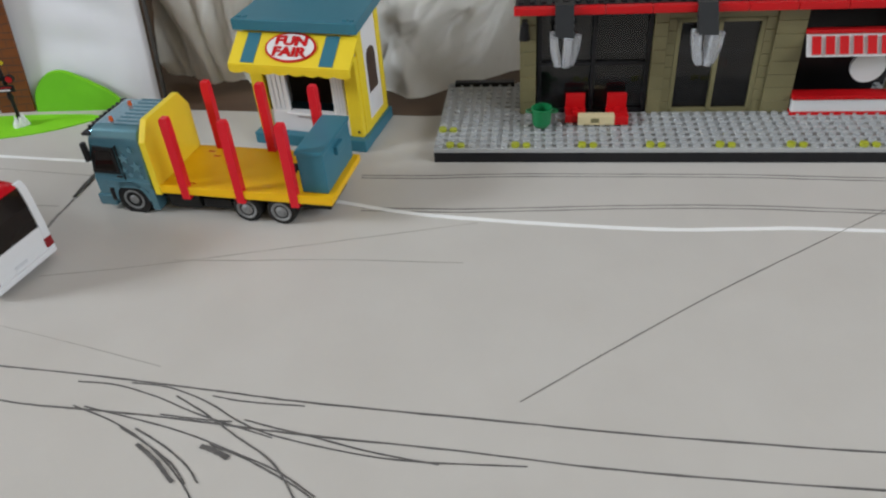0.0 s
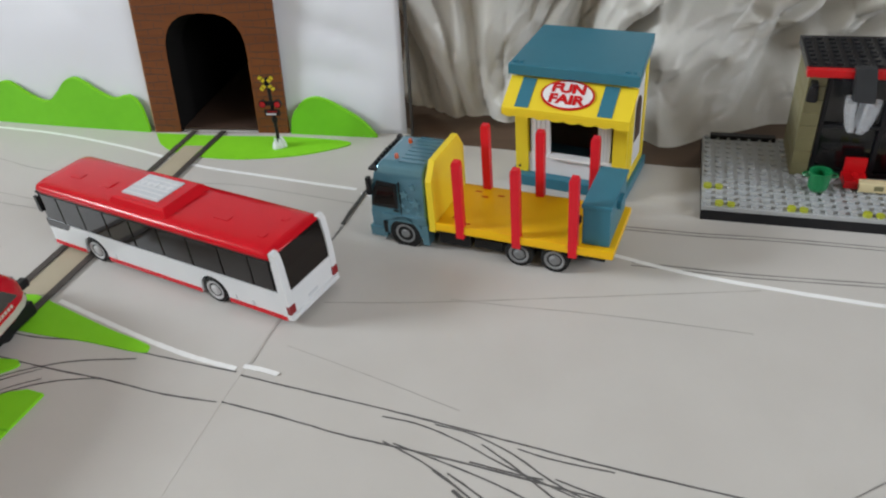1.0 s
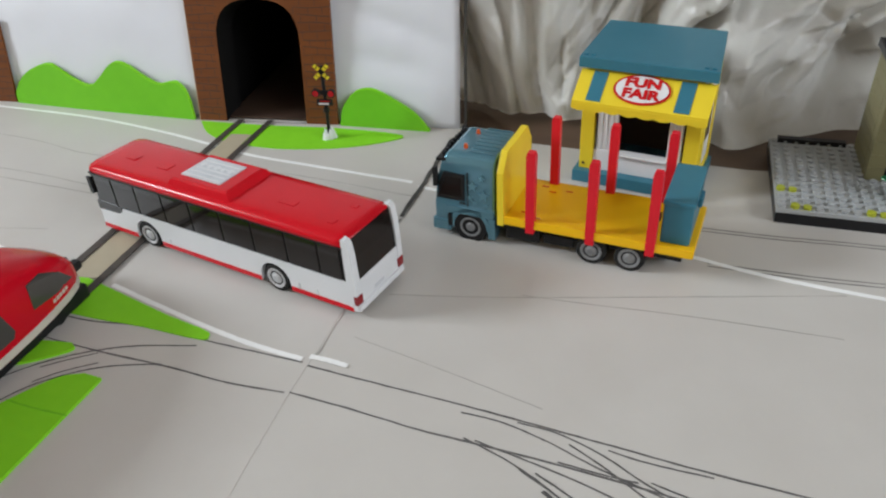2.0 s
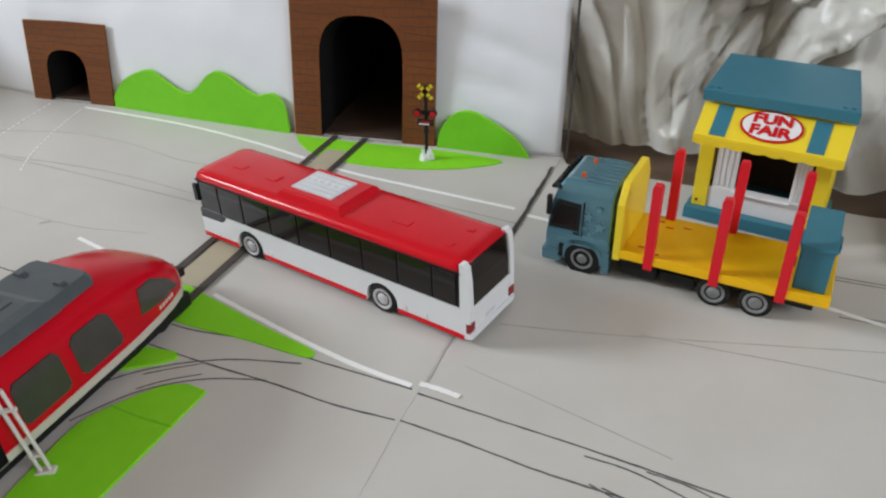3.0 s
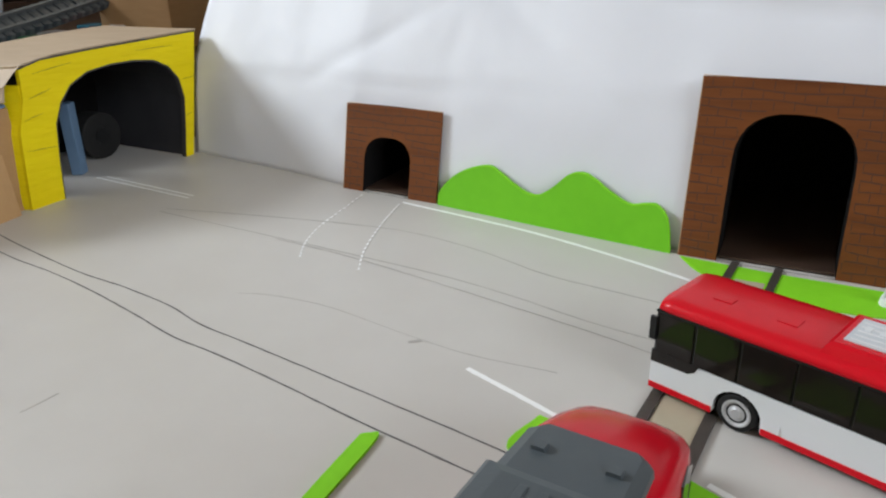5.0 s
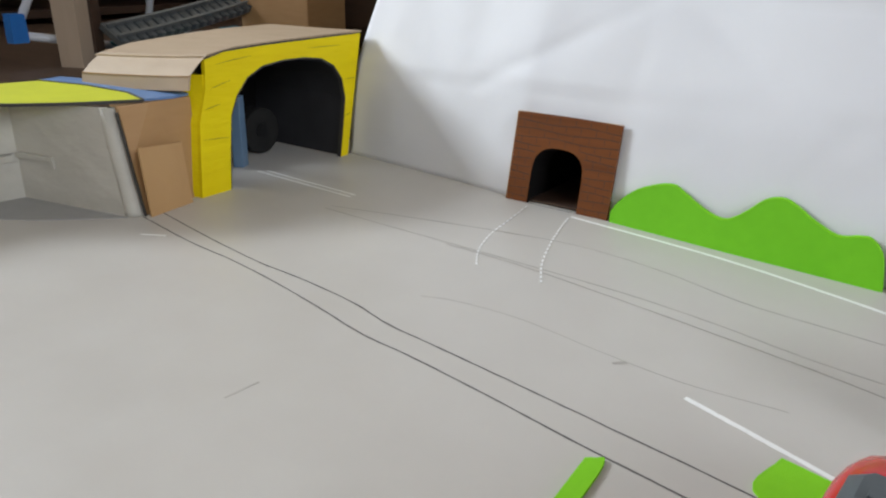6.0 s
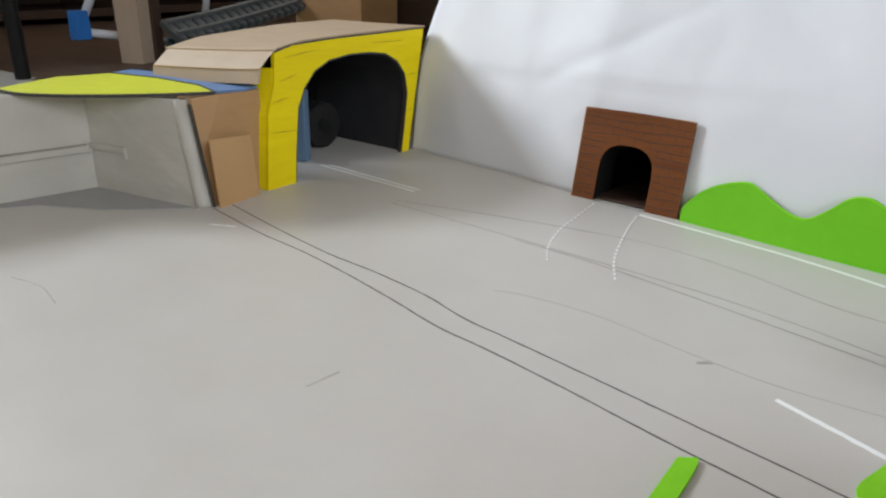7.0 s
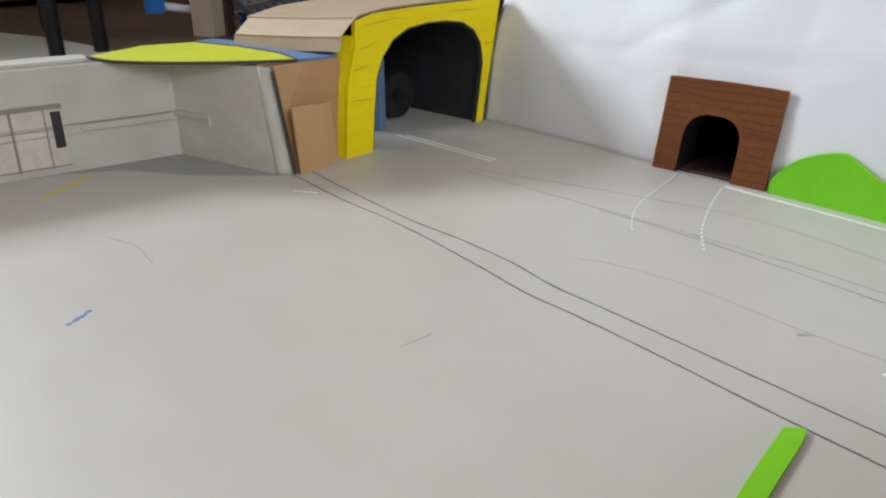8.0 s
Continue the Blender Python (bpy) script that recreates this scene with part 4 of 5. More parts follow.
def star(x, z, r, y, parent):
    pts = [(x + (r if i % 2 == 0 else r * 0.42) * math.sin(i * math.pi / 5), z + (r if i % 2 == 0 else r * 0.42) * math.cos(i * math.pi / 5)) for i in range(10)]
    part("star_print", prism(pts, y - 0.0003, y + 0.001, "xz"), "star", parent)


for x, z, r in ((0.005, 0.043, 0.0042), (0.013, 0.037, 0.0046), (0.003, 0.034, 0.0026), (0.012, 0.050, 0.0026), (0.015, 0.0295, 0.0022), (0.007, 0.0305, 0.0026)):
    star(x, z, r, 0.0002, truck)
part("frame_rail", block(0.015, 0.145, 0.010, CW - 0.010, 0.0075, 0.0175, 0.0008), "black_plastic", truck)
part("fuel_tank", block(0.028, 0.052, 0.003, 0.012, 0.005, 0.0165, 0.0015), "black_plastic", truck)
part("side_guard", block(0.055, 0.076, 0.003, 0.005, 0.007, 0.014, 0.0006), "black_plastic", truck)
part("headboard", prism([(-0.003, 0.018), (0.056, 0.018), (0.056, 0.058), (0.047, 0.0705), (0.006, 0.0705), (-0.003, 0.058)], 0.0238, 0.0285, "yz", 0.0005), "lemon", truck, "tall chamfered yellow headboard")
deck = part("deck", block(0.0285, 0.1525, -0.003, 0.056, 0.0196, 0.0248, 0.0009), "yellow", truck, "orange-yellow flat load bed")
part("deck_lip", block(0.0285, 0.1525, -0.003, -0.001, 0.0248, 0.0258, 0.0003), "yellow", truck)
for x, y in ((0.037, 0.008), (0.047, 0.003), (0.040, 0.046), (0.047, 0.040), (0.058, 0.044)):
    part("slot", block(x, x + 0.005, y, y + 0.0018, 0.0247, 0.0250), "orange", deck)
for x in (0.047, 0.0875, 0.126):
    for y in (-0.0035, 0.0515):
        part("stake", loft([[(x + dx, y + dy, z) for dx, dy in ((-w, 0), (w, 0), (w, 0.005), (-w, 0.005))] for z, w in ((0.0165, 0.0028), (0.024, 0.0030), (0.074, 0.0030), (0.0765, 0.0022))]), "stake", truck)
part("tool_box", block(0.1305, 0.1485, 0.003, 0.053, 0.0250, 0.0535, 0.0009), "teal", truck, "teal plastic box at the rear")
part("tool_box_lid", block(0.1298, 0.1492, 0.002, 0.054, 0.0525, 0.0555, 0.0008), "teal", truck)
part("lock", block(0.1265, 0.1296, 0.002, 0.006, 0.040, 0.045, 0.0006), "black_plastic", truck)
part("hinge", block(0.1485, 0.1512, 0.022, 0.034, 0.043, 0.049, 0.0006), "teal", truck)
for x, wr in ((0.003, 0.0107), (0.0885, 0.0100), (0.1135, 0.0100)):
    wheel(truck, x, -0.0002, 0.009, wr, rim="rim_dull")
    wheel(truck, x, CW - 0.009, CW + 0.0002, wr, side=1, rim="rim_dull")
    part("axle", cylinder(0.002, 0.006, CW - 0.006, "y", 10, (x, 0, wr)), "black_plastic", truck)

# ---- fun-fair booth ----
BOOTH = pose(-0.0305, 0.604, 0, 0, 0, -16.5)
booth = thing("toy_booth", BOOTH, "yellow toy fair booth with striped awning and teal roof", "toy booth")
S, D = 0.088, 0.056
part("plinth", block(-0.0035, S + 0.003, -0.006, D, 0, 0.0095, 0.0008), "teal", booth)
for x0, x1 in ((0.0, 0.0105), (S - 0.0105, S)):
    part("pillar", block(x0, x1, 0, 0.006, 0.0095, 0.073, 0.0006), "lemon", booth)
for x0, x1, sgnx in ((0.0005, 0.003, -1), (S - 0.003, S - 0.0005, 1)):
    sw = part("side_wall", block(x0, x1, 0.006, D - 0.002, 0.0095, 0.093, 0.0004), "white", booth, "off-white side wall")
    xo = x0 if sgnx < 0 else x1
    xa, xb = sorted((xo - sgnx * 0.0006, xo + sgnx * 0.0010))
    part("side_post", block(xa, xb, 0.006, 0.0175, 0.0095, 0.092, 0.0003), "lemon", sw)
    part("side_post", block(xa, xb, D - 0.009, D - 0.002, 0.0095, 0.092, 0.0003), "lemon", sw)
    part("side_rail", block(xa, xb, 0.0175, D - 0.009, 0.0095, 0.0155, 0.0003), "lemon", sw)
    arch_pts = [(0.032 - 0.0085, 0.036)] + [(0.032 - 0.0085 * math.cos(a), 0.062 + 0.0085 * math.sin(a)) for a in np.linspace(0, math.pi, 11)] + [(0.032 + 0.0085, 0.036)]
    part("side_window", prism(arch_pts, *sorted((xo, xo + sgnx * 0.0004)), "yz"), "dark_wood", sw, "dark arched side window")
part("counter_panel", block(0.0105, S - 0.0105, 0.0015, 0.005, 0.0095, 0.0265, 0.0004), "white", booth)
for x0, x1 in ((0.0125, 0.028), (0.0655, S - 0.0125)):
    part("white_panel", block(x0, x1, 0.0018, 0.005, 0.0265, 0.073, 0.0004), "white", booth)
    for k in range(1, 4):
        part("panel_groove", block(x0 + (x1 - x0) * k / 4 - 0.0003, x0 + (x1 - x0) * k / 4 + 0.0003, 0.0014, 0.002, 0.028, 0.072), "grille", booth)
part("counter_top", block(0.027, 0.0665, -0.003, 0.006, 0.0255, 0.0272, 0.0005), "white", booth)
part("back_wall", block(0.003, S - 0.003, D - 0.004, D - 0.001, 0.0095, 0.09), "dark_wood", booth)
part("upper_wall", block(0.003, S - 0.003, 0.0012, 0.004, 0.058, 0.0930, 0.0004), "lemon", booth)
# awning: slab from the wall head down and outwards, with a scalloped edge
AW0, AW1 = -0.0015, S + 0.006
part("awning", prism([(0.0, 0.0905), (-0.0225, 0.0748), (-0.0225, 0.0722), (0.0, 0.0875)], AW0, AW1, "yz", 0.0003), "lemon", booth)
slope = math.atan2(0.0905 - 0.0748, 0.0225)
AWN = Matrix.Translation((0, -0.0225, 0.0748)) @ Matrix.Rotation(slope, 4, "X")
bm_val = [(AW0, 0.0733)] + [(AW0 + (AW1 - AW0) * i / 48, 0.0690 - 0.0014 * abs(math.sin(math.pi * i / 6))) for i in range(49)] + [(AW1, 0.0733)]
part("valance", prism(bm_val[::-1], -0.0228, -0.0212, "xz"), "lemon", booth, "scalloped yellow awning edge")
for x0, x1 in ((0.0085, 0.0190), (0.0705, 0.0810)):
    part("awning_stripe", block(x0, x1, 0.0012, 0.0262, 0.0001, 0.0005), "teal", booth, m=AWN)


def disc(rx, ry, z0, z1, cx, cy, n=36):
    return prism([(cx + rx * math.cos(2 * math.pi * i / n), cy + ry * math.sin(2 * math.pi * i / n)) for i in range(n)], z0, z1, "xy")


sign = part("sign_rim", disc(0.0200, 0.0122, 0.0003, 0.0012, 0.0455, 0.0150), "lego_red", booth, "red and white oval sign", m=AWN)
part("sign_face", disc(0.0184, 0.0107, 0.0012, 0.0016, 0.0455, 0.0150), "white", sign)
for text, y in (("FUN", 0.0196), ("FAIR", 0.0106)):
    lettering(text, 0.0100, 0.0003, "lego_red", sign, Matrix.Translation((0.0455, y, 0.0018)) @ Matrix.Diagonal((1.3, 1, 1, 1)))
roofb = part("booth_roof", prism([(-0.003, -0.004), (S + 0.007, -0.004), (S - 0.003, 0.083), (-0.006, 0.083)], 0.0925, 0.1005, "xy", 0.0007), "teal", booth, "flat teal plastic roof")
for x, y in ((0.001, 0.002), (0.006, 0.002), (S + 0.002, 0.002), (S - 0.003, 0.002)):
    part("roof_clip", block(x - 0.0016, x + 0.0016, y - 0.002, y + 0.001, 0.1002, 0.1016, 0.0004), "teal", roofb)
for x, z in ((0.0035, 0.014), (0.0845, 0.014), (0.0035, 0.070), (0.0845, 0.070)):
    part("peg_hole", cylinder(0.0011, -0.0004, 0.001, "y", 10, (x, 0, z)), "dark_wood", booth)

# ---- railcar on the crossing track ----
def railcar_ring(x, hw, top, low=0.0105, n=9):
    """A rounded cross-section of the car body, from sill to roof."""
    pts = [(x, hw * 0.92, low), (x, hw, low + 0.006), (x, hw * 1.0, low + (top - low) * 0.45)]
    for i in range(n + 1):
        a = math.pi * i / n
        c, s = math.cos(a), math.sin(a)
        pts.append((x, hw * 0.99 * math.copysign(abs(c) ** 0.62, c), low + (top - low) * (0.60 + 0.40 * abs(s) ** 0.62)))
    return pts + [(x, -hw, low + (top - low) * 0.45), (x, -hw, low + 0.006), (x, -hw * 0.92, low)]


TRAIN = pose(-0.3632, 0.4205, ZL, 0, 0, -95.3)
train = thing("toy_train", TRAIN, "crimson toy railcar with grey roof on the track", "toy train")
HW = 0.0300
SECT = ((0.003, 0.012, 0.0235), (0.007, 0.0185, 0.0320), (0.014, 0.0230, 0.0400), (0.026, 0.0262, 0.0485), (0.042, 0.0284, 0.0555), (0.060, 0.0297, 0.0612), (0.080, HW, 0.0645), (0.12, HW, 0.0655), (0.20, HW, 0.0655), (0.33, HW, 0.0655))
part("body", loft([railcar_ring(x, hw, top) for x, hw, top in SECT]), "train_red", train, smooth=True)
part("underframe", block(0.008, 0.33, -0.024, 0.024, 0.0025, 0.0125, 0.001), "black_plastic", train)
part("nose_apron", loft([[(x, y, z) for x, y in ((0.002 + f, -w), (0.03, -w - 0.006), (0.03, w + 0.006), (0.002 + f, w))] for z, w, f in ((0.006, 0.010, 0.003), (0.013, 0.014, 0.0))]), "black_plastic", train)
part("coupling", loft([[(x, y, z) for x, y in ((-0.006, -0.006), (0.008, -0.006), (0.008, 0.006), (-0.006, 0.006))] for z in (0.011, 0.016)]), "black_plastic", train)
part("coupling", block(-0.008, 0.0, 0.003, 0.009, 0.012, 0.018, 0.0008), "black_plastic", train)
part("windscreen", loft([[(x - 0.0006, -w, z), (x + 0.004, -w, z - 0.001), (x + 0.004, w, z - 0.001), (x - 0.0006, w, z)] for x, w, z in ((0.0030, 0.0105, 0.0215), (0.0046, 0.0130, 0.0265), (0.0064, 0.0140, 0.0300))]), "glass", train)
for side in (1, -1):
    stripe = []
    for x, hw, top in SECT:
        y = side * (hw + 0.0004)
        stripe.append([(x, y - side * 0.002, 0.0125), (x, y, 0.0130), (x, y, 0.0178), (x, y - side * 0.002, 0.0182)])
    part("stripe", loft(stripe), "stripe", train, "cream stripe along the sill")

    def pane(pts, lift=0.0005, side=side, name="window", mat="glass"):
        bm = bmesh.new()
        ring = []
        for d in (-0.004, lift):
            row = []
            for x, z in pts:
                hw = float(np.interp(x, [q[0] for q in SECT], [q[1] for q in SECT]))
                top = float(np.interp(x, [q[0] for q in SECT], [q[2] for q in SECT]))
                zz = (z - 0.0105) / (top - 0.0105)
                k = 1.0 if zz < 0.6 else max(0.0, 1 - ((zz - 0.6) / 0.4) ** 3.2) ** 0.62
                row.append((x, side * (hw * k + d), z))
            ring.append(row)
        return part(name, loft(ring, bm=bm), mat, train)
    pane([(0.016, 0.0235), (0.034, 0.0245), (0.0545, 0.0280), (0.0525, 0.0440), (0.040, 0.0440), (0.026, 0.0350)], mat="glass_grey")
    pane([(0.0740, 0.0225), (0.1000, 0.0225), (0.1030, 0.0255), (0.1045, 0.0450), (0.1015, 0.0485), (0.0810, 0.0485), (0.0770, 0.0450), (0.0715, 0.0260)], mat="glass_grey")
    pane([(0.1130, 0.0225), (0.1390, 0.0225), (0.1415, 0.0255), (0.1420, 0.0450), (0.1395, 0.0485), (0.1155, 0.0485), (0.1125, 0.0450), (0.1105, 0.0255)], mat="glass_grey")
    # doorway is a black pane that paints in the dark inside
    pane([(0.156, 0.0135), (0.200, 0.0135), (0.200, 0.046), (0.156, 0.046)], 0.0006, name="door_opening", mat="black")
    pane([(0.212, 0.0250), (0.238, 0.0250), (0.238, 0.0455), (0.212, 0.0455)])
    pane([(0.250, 0.0250), (0.276, 0.0250), (0.276, 0.0455), (0.250, 0.0455)])
    for k in range(5):
        pane([(0.024 + 0.0032 * k, 0.0205), (0.0262 + 0.0032 * k, 0.0205), (0.0262 + 0.0032 * k, 0.0228), (0.024 + 0.0032 * k, 0.0228)], 0.0003, name="marking_bar", mat="stripe")
roof_t = part("roof", loft([[(x, y, z) for y, z in ((-w, 0.0615), (-w * 0.98, 0.0645), (-w * 0.8, 0.0668), (w * 0.8, 0.0668), (w * 0.98, 0.0645), (w, 0.0615))] for x, w in ((0.071, 0.0205), (0.074, 0.0235), (0.10, 0.0245), (0.33, 0.0245))]), "train_grey", train, "slate-grey roof")
part("roof_unit", loft([[(x0, -w, z), (x1, -w, z), (x1, w, z), (x0, w, z)] for x0, x1, w, z in ((0.099, 0.163, 0.0272, 0.0630), (0.1005, 0.1615, 0.0262, 0.0672), (0.103, 0.159, 0.0235, 0.0700), (0.107, 0.156, 0.0170, 0.0712))]), "train_grey", train)
for y in (-0.0075, 0.0, 0.0075):
    part("vent_slot", block(0.110, 0.146, y - 0.0016, y + 0.0016, 0.0705, 0.0718, 0.0005), "train_grey", roof_t)
for y in (-0.0135, 0.0135):
    part("roof_lamp", loft([[(x, y + w, z), (x, y - w, z), (x + 0.004, y - w, z), (x + 0.004, y + w, z)] for x, w, z in ((0.083, 0.0028, 0.0665), (0.0835, 0.0024, 0.0688))]), "train_grey", roof_t)
    part("lamp_lens", block(0.0828, 0.0838, y - 0.001, y + 0.001, 0.0672, 0.0684, 0.0002), "clear", roof_t)
part("rear_roof_step", block(0.166, 0.33, -0.0215, 0.0215, 0.0665, 0.0688, 0.0006), "train_grey", roof_t)
for x in (0.035, 0.06, 0.25, 0.275):
    for y in (-0.021, 0.021):
        part("wheel", cylinder(0.0075, y - 0.002, y + 0.002, "y", 18, (x, 0, 0.0077), w=0.0005), "black_plastic", train)

# white toy barrier beside the train
barrier = thing("barrier_stand", pose(-0.336, 0.270, ZL, 0, -7, 20), "off-white plastic toy barrier stand beside the train", "barrier")
for x in (-0.004, 0.003):
    part("post", cylinder(0.0010, 0.0, 0.056 if x > 0 else 0.050, "z", 10, (x * 0.7, 0, 0.0)), "white_rod", barrier)
part("foot", block(-0.0055, 0.0045, -0.0025, 0.0025, 0, 0.003, 0.0008), "white_rod", barrier)
part("ring", loft([[(-0.009 + (0.0035 + 0.0011 * math.cos(b)) * math.cos(a), 0.0011 * math.sin(b), 0.0435 + (0.0035 + 0.0011 * math.cos(b)) * math.sin(a)) for b in np.linspace(0, 2 * math.pi, 8, endpoint=False)] for a in np.linspace(0, 2 * math.pi, 17)], caps=False), "white_rod", barrier)
part("arm", block(-0.007, 0.004, -0.001, 0.001, 0.0425, 0.0445, 0.0004), "white_rod", barrier)
part("brace", block(-0.004, 0.003, -0.0008, 0.0008, 0.012, 0.014, 0.0003), "white_rod", barrier)

# ---- crossing signal ----
signal = thing("crossing_signal", pose(-0.2540, 0.656, ZL, 0, 1.5, 4), "small toy level-crossing signal stuck down with white glue", "signal")
part("pole", cylinder(0.0016, 0.0, 0.068, "z", 12), "black_plastic", signal)
for a in (45, -45):
    board = part("crossbuck_board", block(-0.0088, 0.0088, -0.0026, -0.0016, -0.0016, 0.0016, 0.0002), "black_plastic", signal, m=Matrix.Translation((0, 0, 0.0635)) @ Matrix.Rotation(radians(a), 4, "Y"))
    for x in (-0.0072, -0.0038, 0.0038, 0.0072):
        part("yellow_block", block(x - 0.0013, x + 0.0013, -0.0030, -0.0025, -0.0017, 0.0017, 0.0001), "signal_yellow", board)
part("lamp_bar", block(-0.0095, 0.0095, -0.0022, -0.0008, 0.0425, 0.0465, 0.0004), "black_plastic", signal)
for x in (-0.0068, 0.0068):
    hood = part("lamp_hood", cylinder(0.0036, -0.0045, -0.0015, "y", 16, (x, 0, 0.0445)), "black_plastic", signal)
    part("lens", cylinder(0.0027, -0.0050, -0.0044, "y", 16, (x, 0, 0.0445)), "signal_red", hood, "dark red lens")
plate = part("sign_plate", block(-0.0072, 0.0072, -0.0026, -0.0012, 0.0325, 0.0385, 0.0004), "black_plastic", signal)
part("white_bar", block(-0.0055, 0.0035, -0.0029, -0.0025, 0.0337, 0.0350), "white", plate)
part("red_bar", block(-0.004, 0.005, -0.0029, -0.0025, 0.0362, 0.0372), "signal_red", plate)
part("bell", cylinder(0.0026, 0.0, 0.004, "z", 12, (0, 0, 0.0255), w=0.0004), "black_plastic", signal)
rnd = random.Random(5)
for k in range(6):
    a = k * 1.05
    r0 = 0.0024 + rnd.uniform(0, 0.0022)
    rings = []
    for z, f in ((0.0, 1.0), (0.003 + rnd.uniform(0, 0.003), 0.8), (0.0055 + rnd.uniform(0, 0.004), 0.35), (0.0105, 0.05)):
        rings.append([(0.0035 * math.cos(a) * (1.6 - f) ** 0 + r0 * f * math.cos(t) * rnd.uniform(0.8, 1.2), 0.0035 * math.sin(a) + r0 * f * math.sin(t) * rnd.uniform(0.8, 1.2), z) for t in np.linspace(0, 2 * math.pi, 9, endpoint=False)])
    part("glue_lump", loft(rings), "glue", signal)

# ---- toy station of studded bricks ----
BRICK = 0.008
station = thing("brick_station", pose(0.1075, 0.5515, 0, 0, 0, -6.6), "toy railway station of studded plastic bricks on a grey baseplate", "toy station")
NXS, NYS = 48, 14
LX, LY = NXS * BRICK, NYS * BRICK
part("base", block(0, LX, 0, LY, 0, 0.0082, 0.0003), "lego_black", station, "black plinth of the baseplate")
part("baseplate", block(0, LX, 0, LY, 0.0082, 0.0112, 0.0002), "lego_grey", station, "grey studded baseplate")
free = bmesh.new()
rnd = random.Random(3)
for i in range(NXS):
    for j in range(NYS):
        x, y = (i + 0.5) * BRICK, (j + 0.5) * BRICK
        if (j == 0 and i % 6 == 1) or (j == 3 and i == 0):
            part("lime_stud", cylinder(0.0030, 0.0112, 0.0140, "z", 14, (x, y, 0), w=0.0003), "lime", station)
            part("lime_stud", cylinder(0.0028, 0.0112, 0.0132, "z", 14, (x + BRICK, y, 0)), "lime", station)
        elif not (j == 0 and i % 6 == 2):
            cylinder(0.0024, 0.0112, 0.0130, "z", 10, (x, y, 0), bm=free)
tagged(part("stud", free, "lego_grey", station), kind="stuff")
part("back_kerb", block(0.006, 0.056, LY - 0.006, LY, 0.0112, 0.0150, 0.0003), "lego_black", station)
FY = 0.055                                  # front of the building
ZB, ZT = 0.0112, 0.0925
HB = 0.0096


def brick_stack(x0, x1, y0, y1, z0, z1, mat):
    n = max(1, round((z1 - z0) / HB))
    for k in range(n):
        a = z0 + (z1 - z0) * k / n
        part("brick", block(x0, x1, y0, y1, a + 0.0001, a + (z1 - z0) / n - 0.0001, 0.0003, 1), mat, station)


for x0, x1 in ((0.062, 0.074), (0.158, 0.168), (0.2420, 0.262), (0.330, 0.346)):
    brick_stack(x0, x1, FY, FY + 0.012, ZB, ZT, "lego_tan")
brick_stack(0.168, 0.242, FY + 0.002, FY + 0.010, 0.0845, ZT, "lego_tan")
brick_stack(0.168, 0.174, FY + 0.002, FY + 0.010, ZB, 0.0845, "lego_tan")
brick_stack(0.235, 0.242, FY + 0.002, FY + 0.010, ZB, 0.0845, "lego_tan")
brick_stack(0.062, 0.070, FY + 0.012, LY - 0.004, ZB, ZT, "lego_tan")
part("back_wall", block(0.070, 0.346, LY - 0.010, LY - 0.004, ZB, ZT, 0.0004), "lego_dark", station)


def window_unit(x0, x1, z0, z1, cols, rows, mat="lego_black"):
    fr = part("window_frame", block(x0, x1, FY + 0.002, FY + 0.008, z0, z0 + 0.003, 0.0003), mat, station)
    part("frame_bar", block(x0, x1, FY + 0.002, FY + 0.008, z1 - 0.003, z1, 0.0003), mat, fr)
    for i in range(cols + 1):
        x = x0 + (x1 - x0 - 0.003) * i / cols
        part("frame_bar", block(x, x + 0.003, FY + 0.002, FY + 0.008, z0, z1, 0.0003), mat, fr)
    for j in range(1, rows):
        z = z0 + (z1 - z0) * j / rows
        part("frame_bar", block(x0, x1, FY + 0.002, FY + 0.008, z - 0.0012, z + 0.0012, 0.0003), mat, fr)
    for i in range(cols):
        a, b = x0 + (x1 - x0) * i / cols + 0.002, x0 + (x1 - x0) * (i + 1) / cols - 0.002
        part("pane", block(a, b, FY + 0.005, FY + 0.006, z0 + 0.002, z1 - 0.002), "smoke", fr)


window_unit(0.075, 0.1575, ZB, ZT - 0.001, 2, 2)
window_unit(0.1742, 0.2348, ZB, 0.0843, 2, 1, "lego_tan")
part("wall_lantern", cylinder(0.0042, 0.0, 0.011, "z", 12, (0.0655, FY - 0.0045, 0.0735), r2=0.0030, w=0.0004), "lego_black", station)
part("lantern_arm", block(0.0635, 0.0675, FY - 0.0060, FY + 0.001, 0.0835, 0.0870, 0.0004), "lego_black", station)
part("red_bench_inside", block(0.194, 0.216, FY + 0.014, FY + 0.022, 0.042, 0.047, 0.0006), "lego_red", station)
# roof: red edge course with dark studded tiles above
for x0 in np.arange(0.058, 0.36, 0.032):
    part("roof_edge_brick", block(x0, x0 + 0.0317, FY - 0.012, FY - 0.004, ZT + 0.001, ZT + 0.0062, 0.0007), "lego_red", station)
roof_s = part("roof", block(0.059, 0.371, FY - 0.006, FY + 0.055, ZT + 0.0005, ZT + 0.0066, 0.0004), "lego_black", station, "black studded flat roof")
bm = bmesh.new()
for i in range(38):
    for j in range(7):
        cylinder(0.0024, ZT + 0.0066, ZT + 0.0084, "z", 8, (0.063 + 0.008 * i, FY - 0.002 + j * 0.008, 0), bm=bm)
tagged(part("roof_stud", bm, "lego_black", roof_s), kind="stuff")
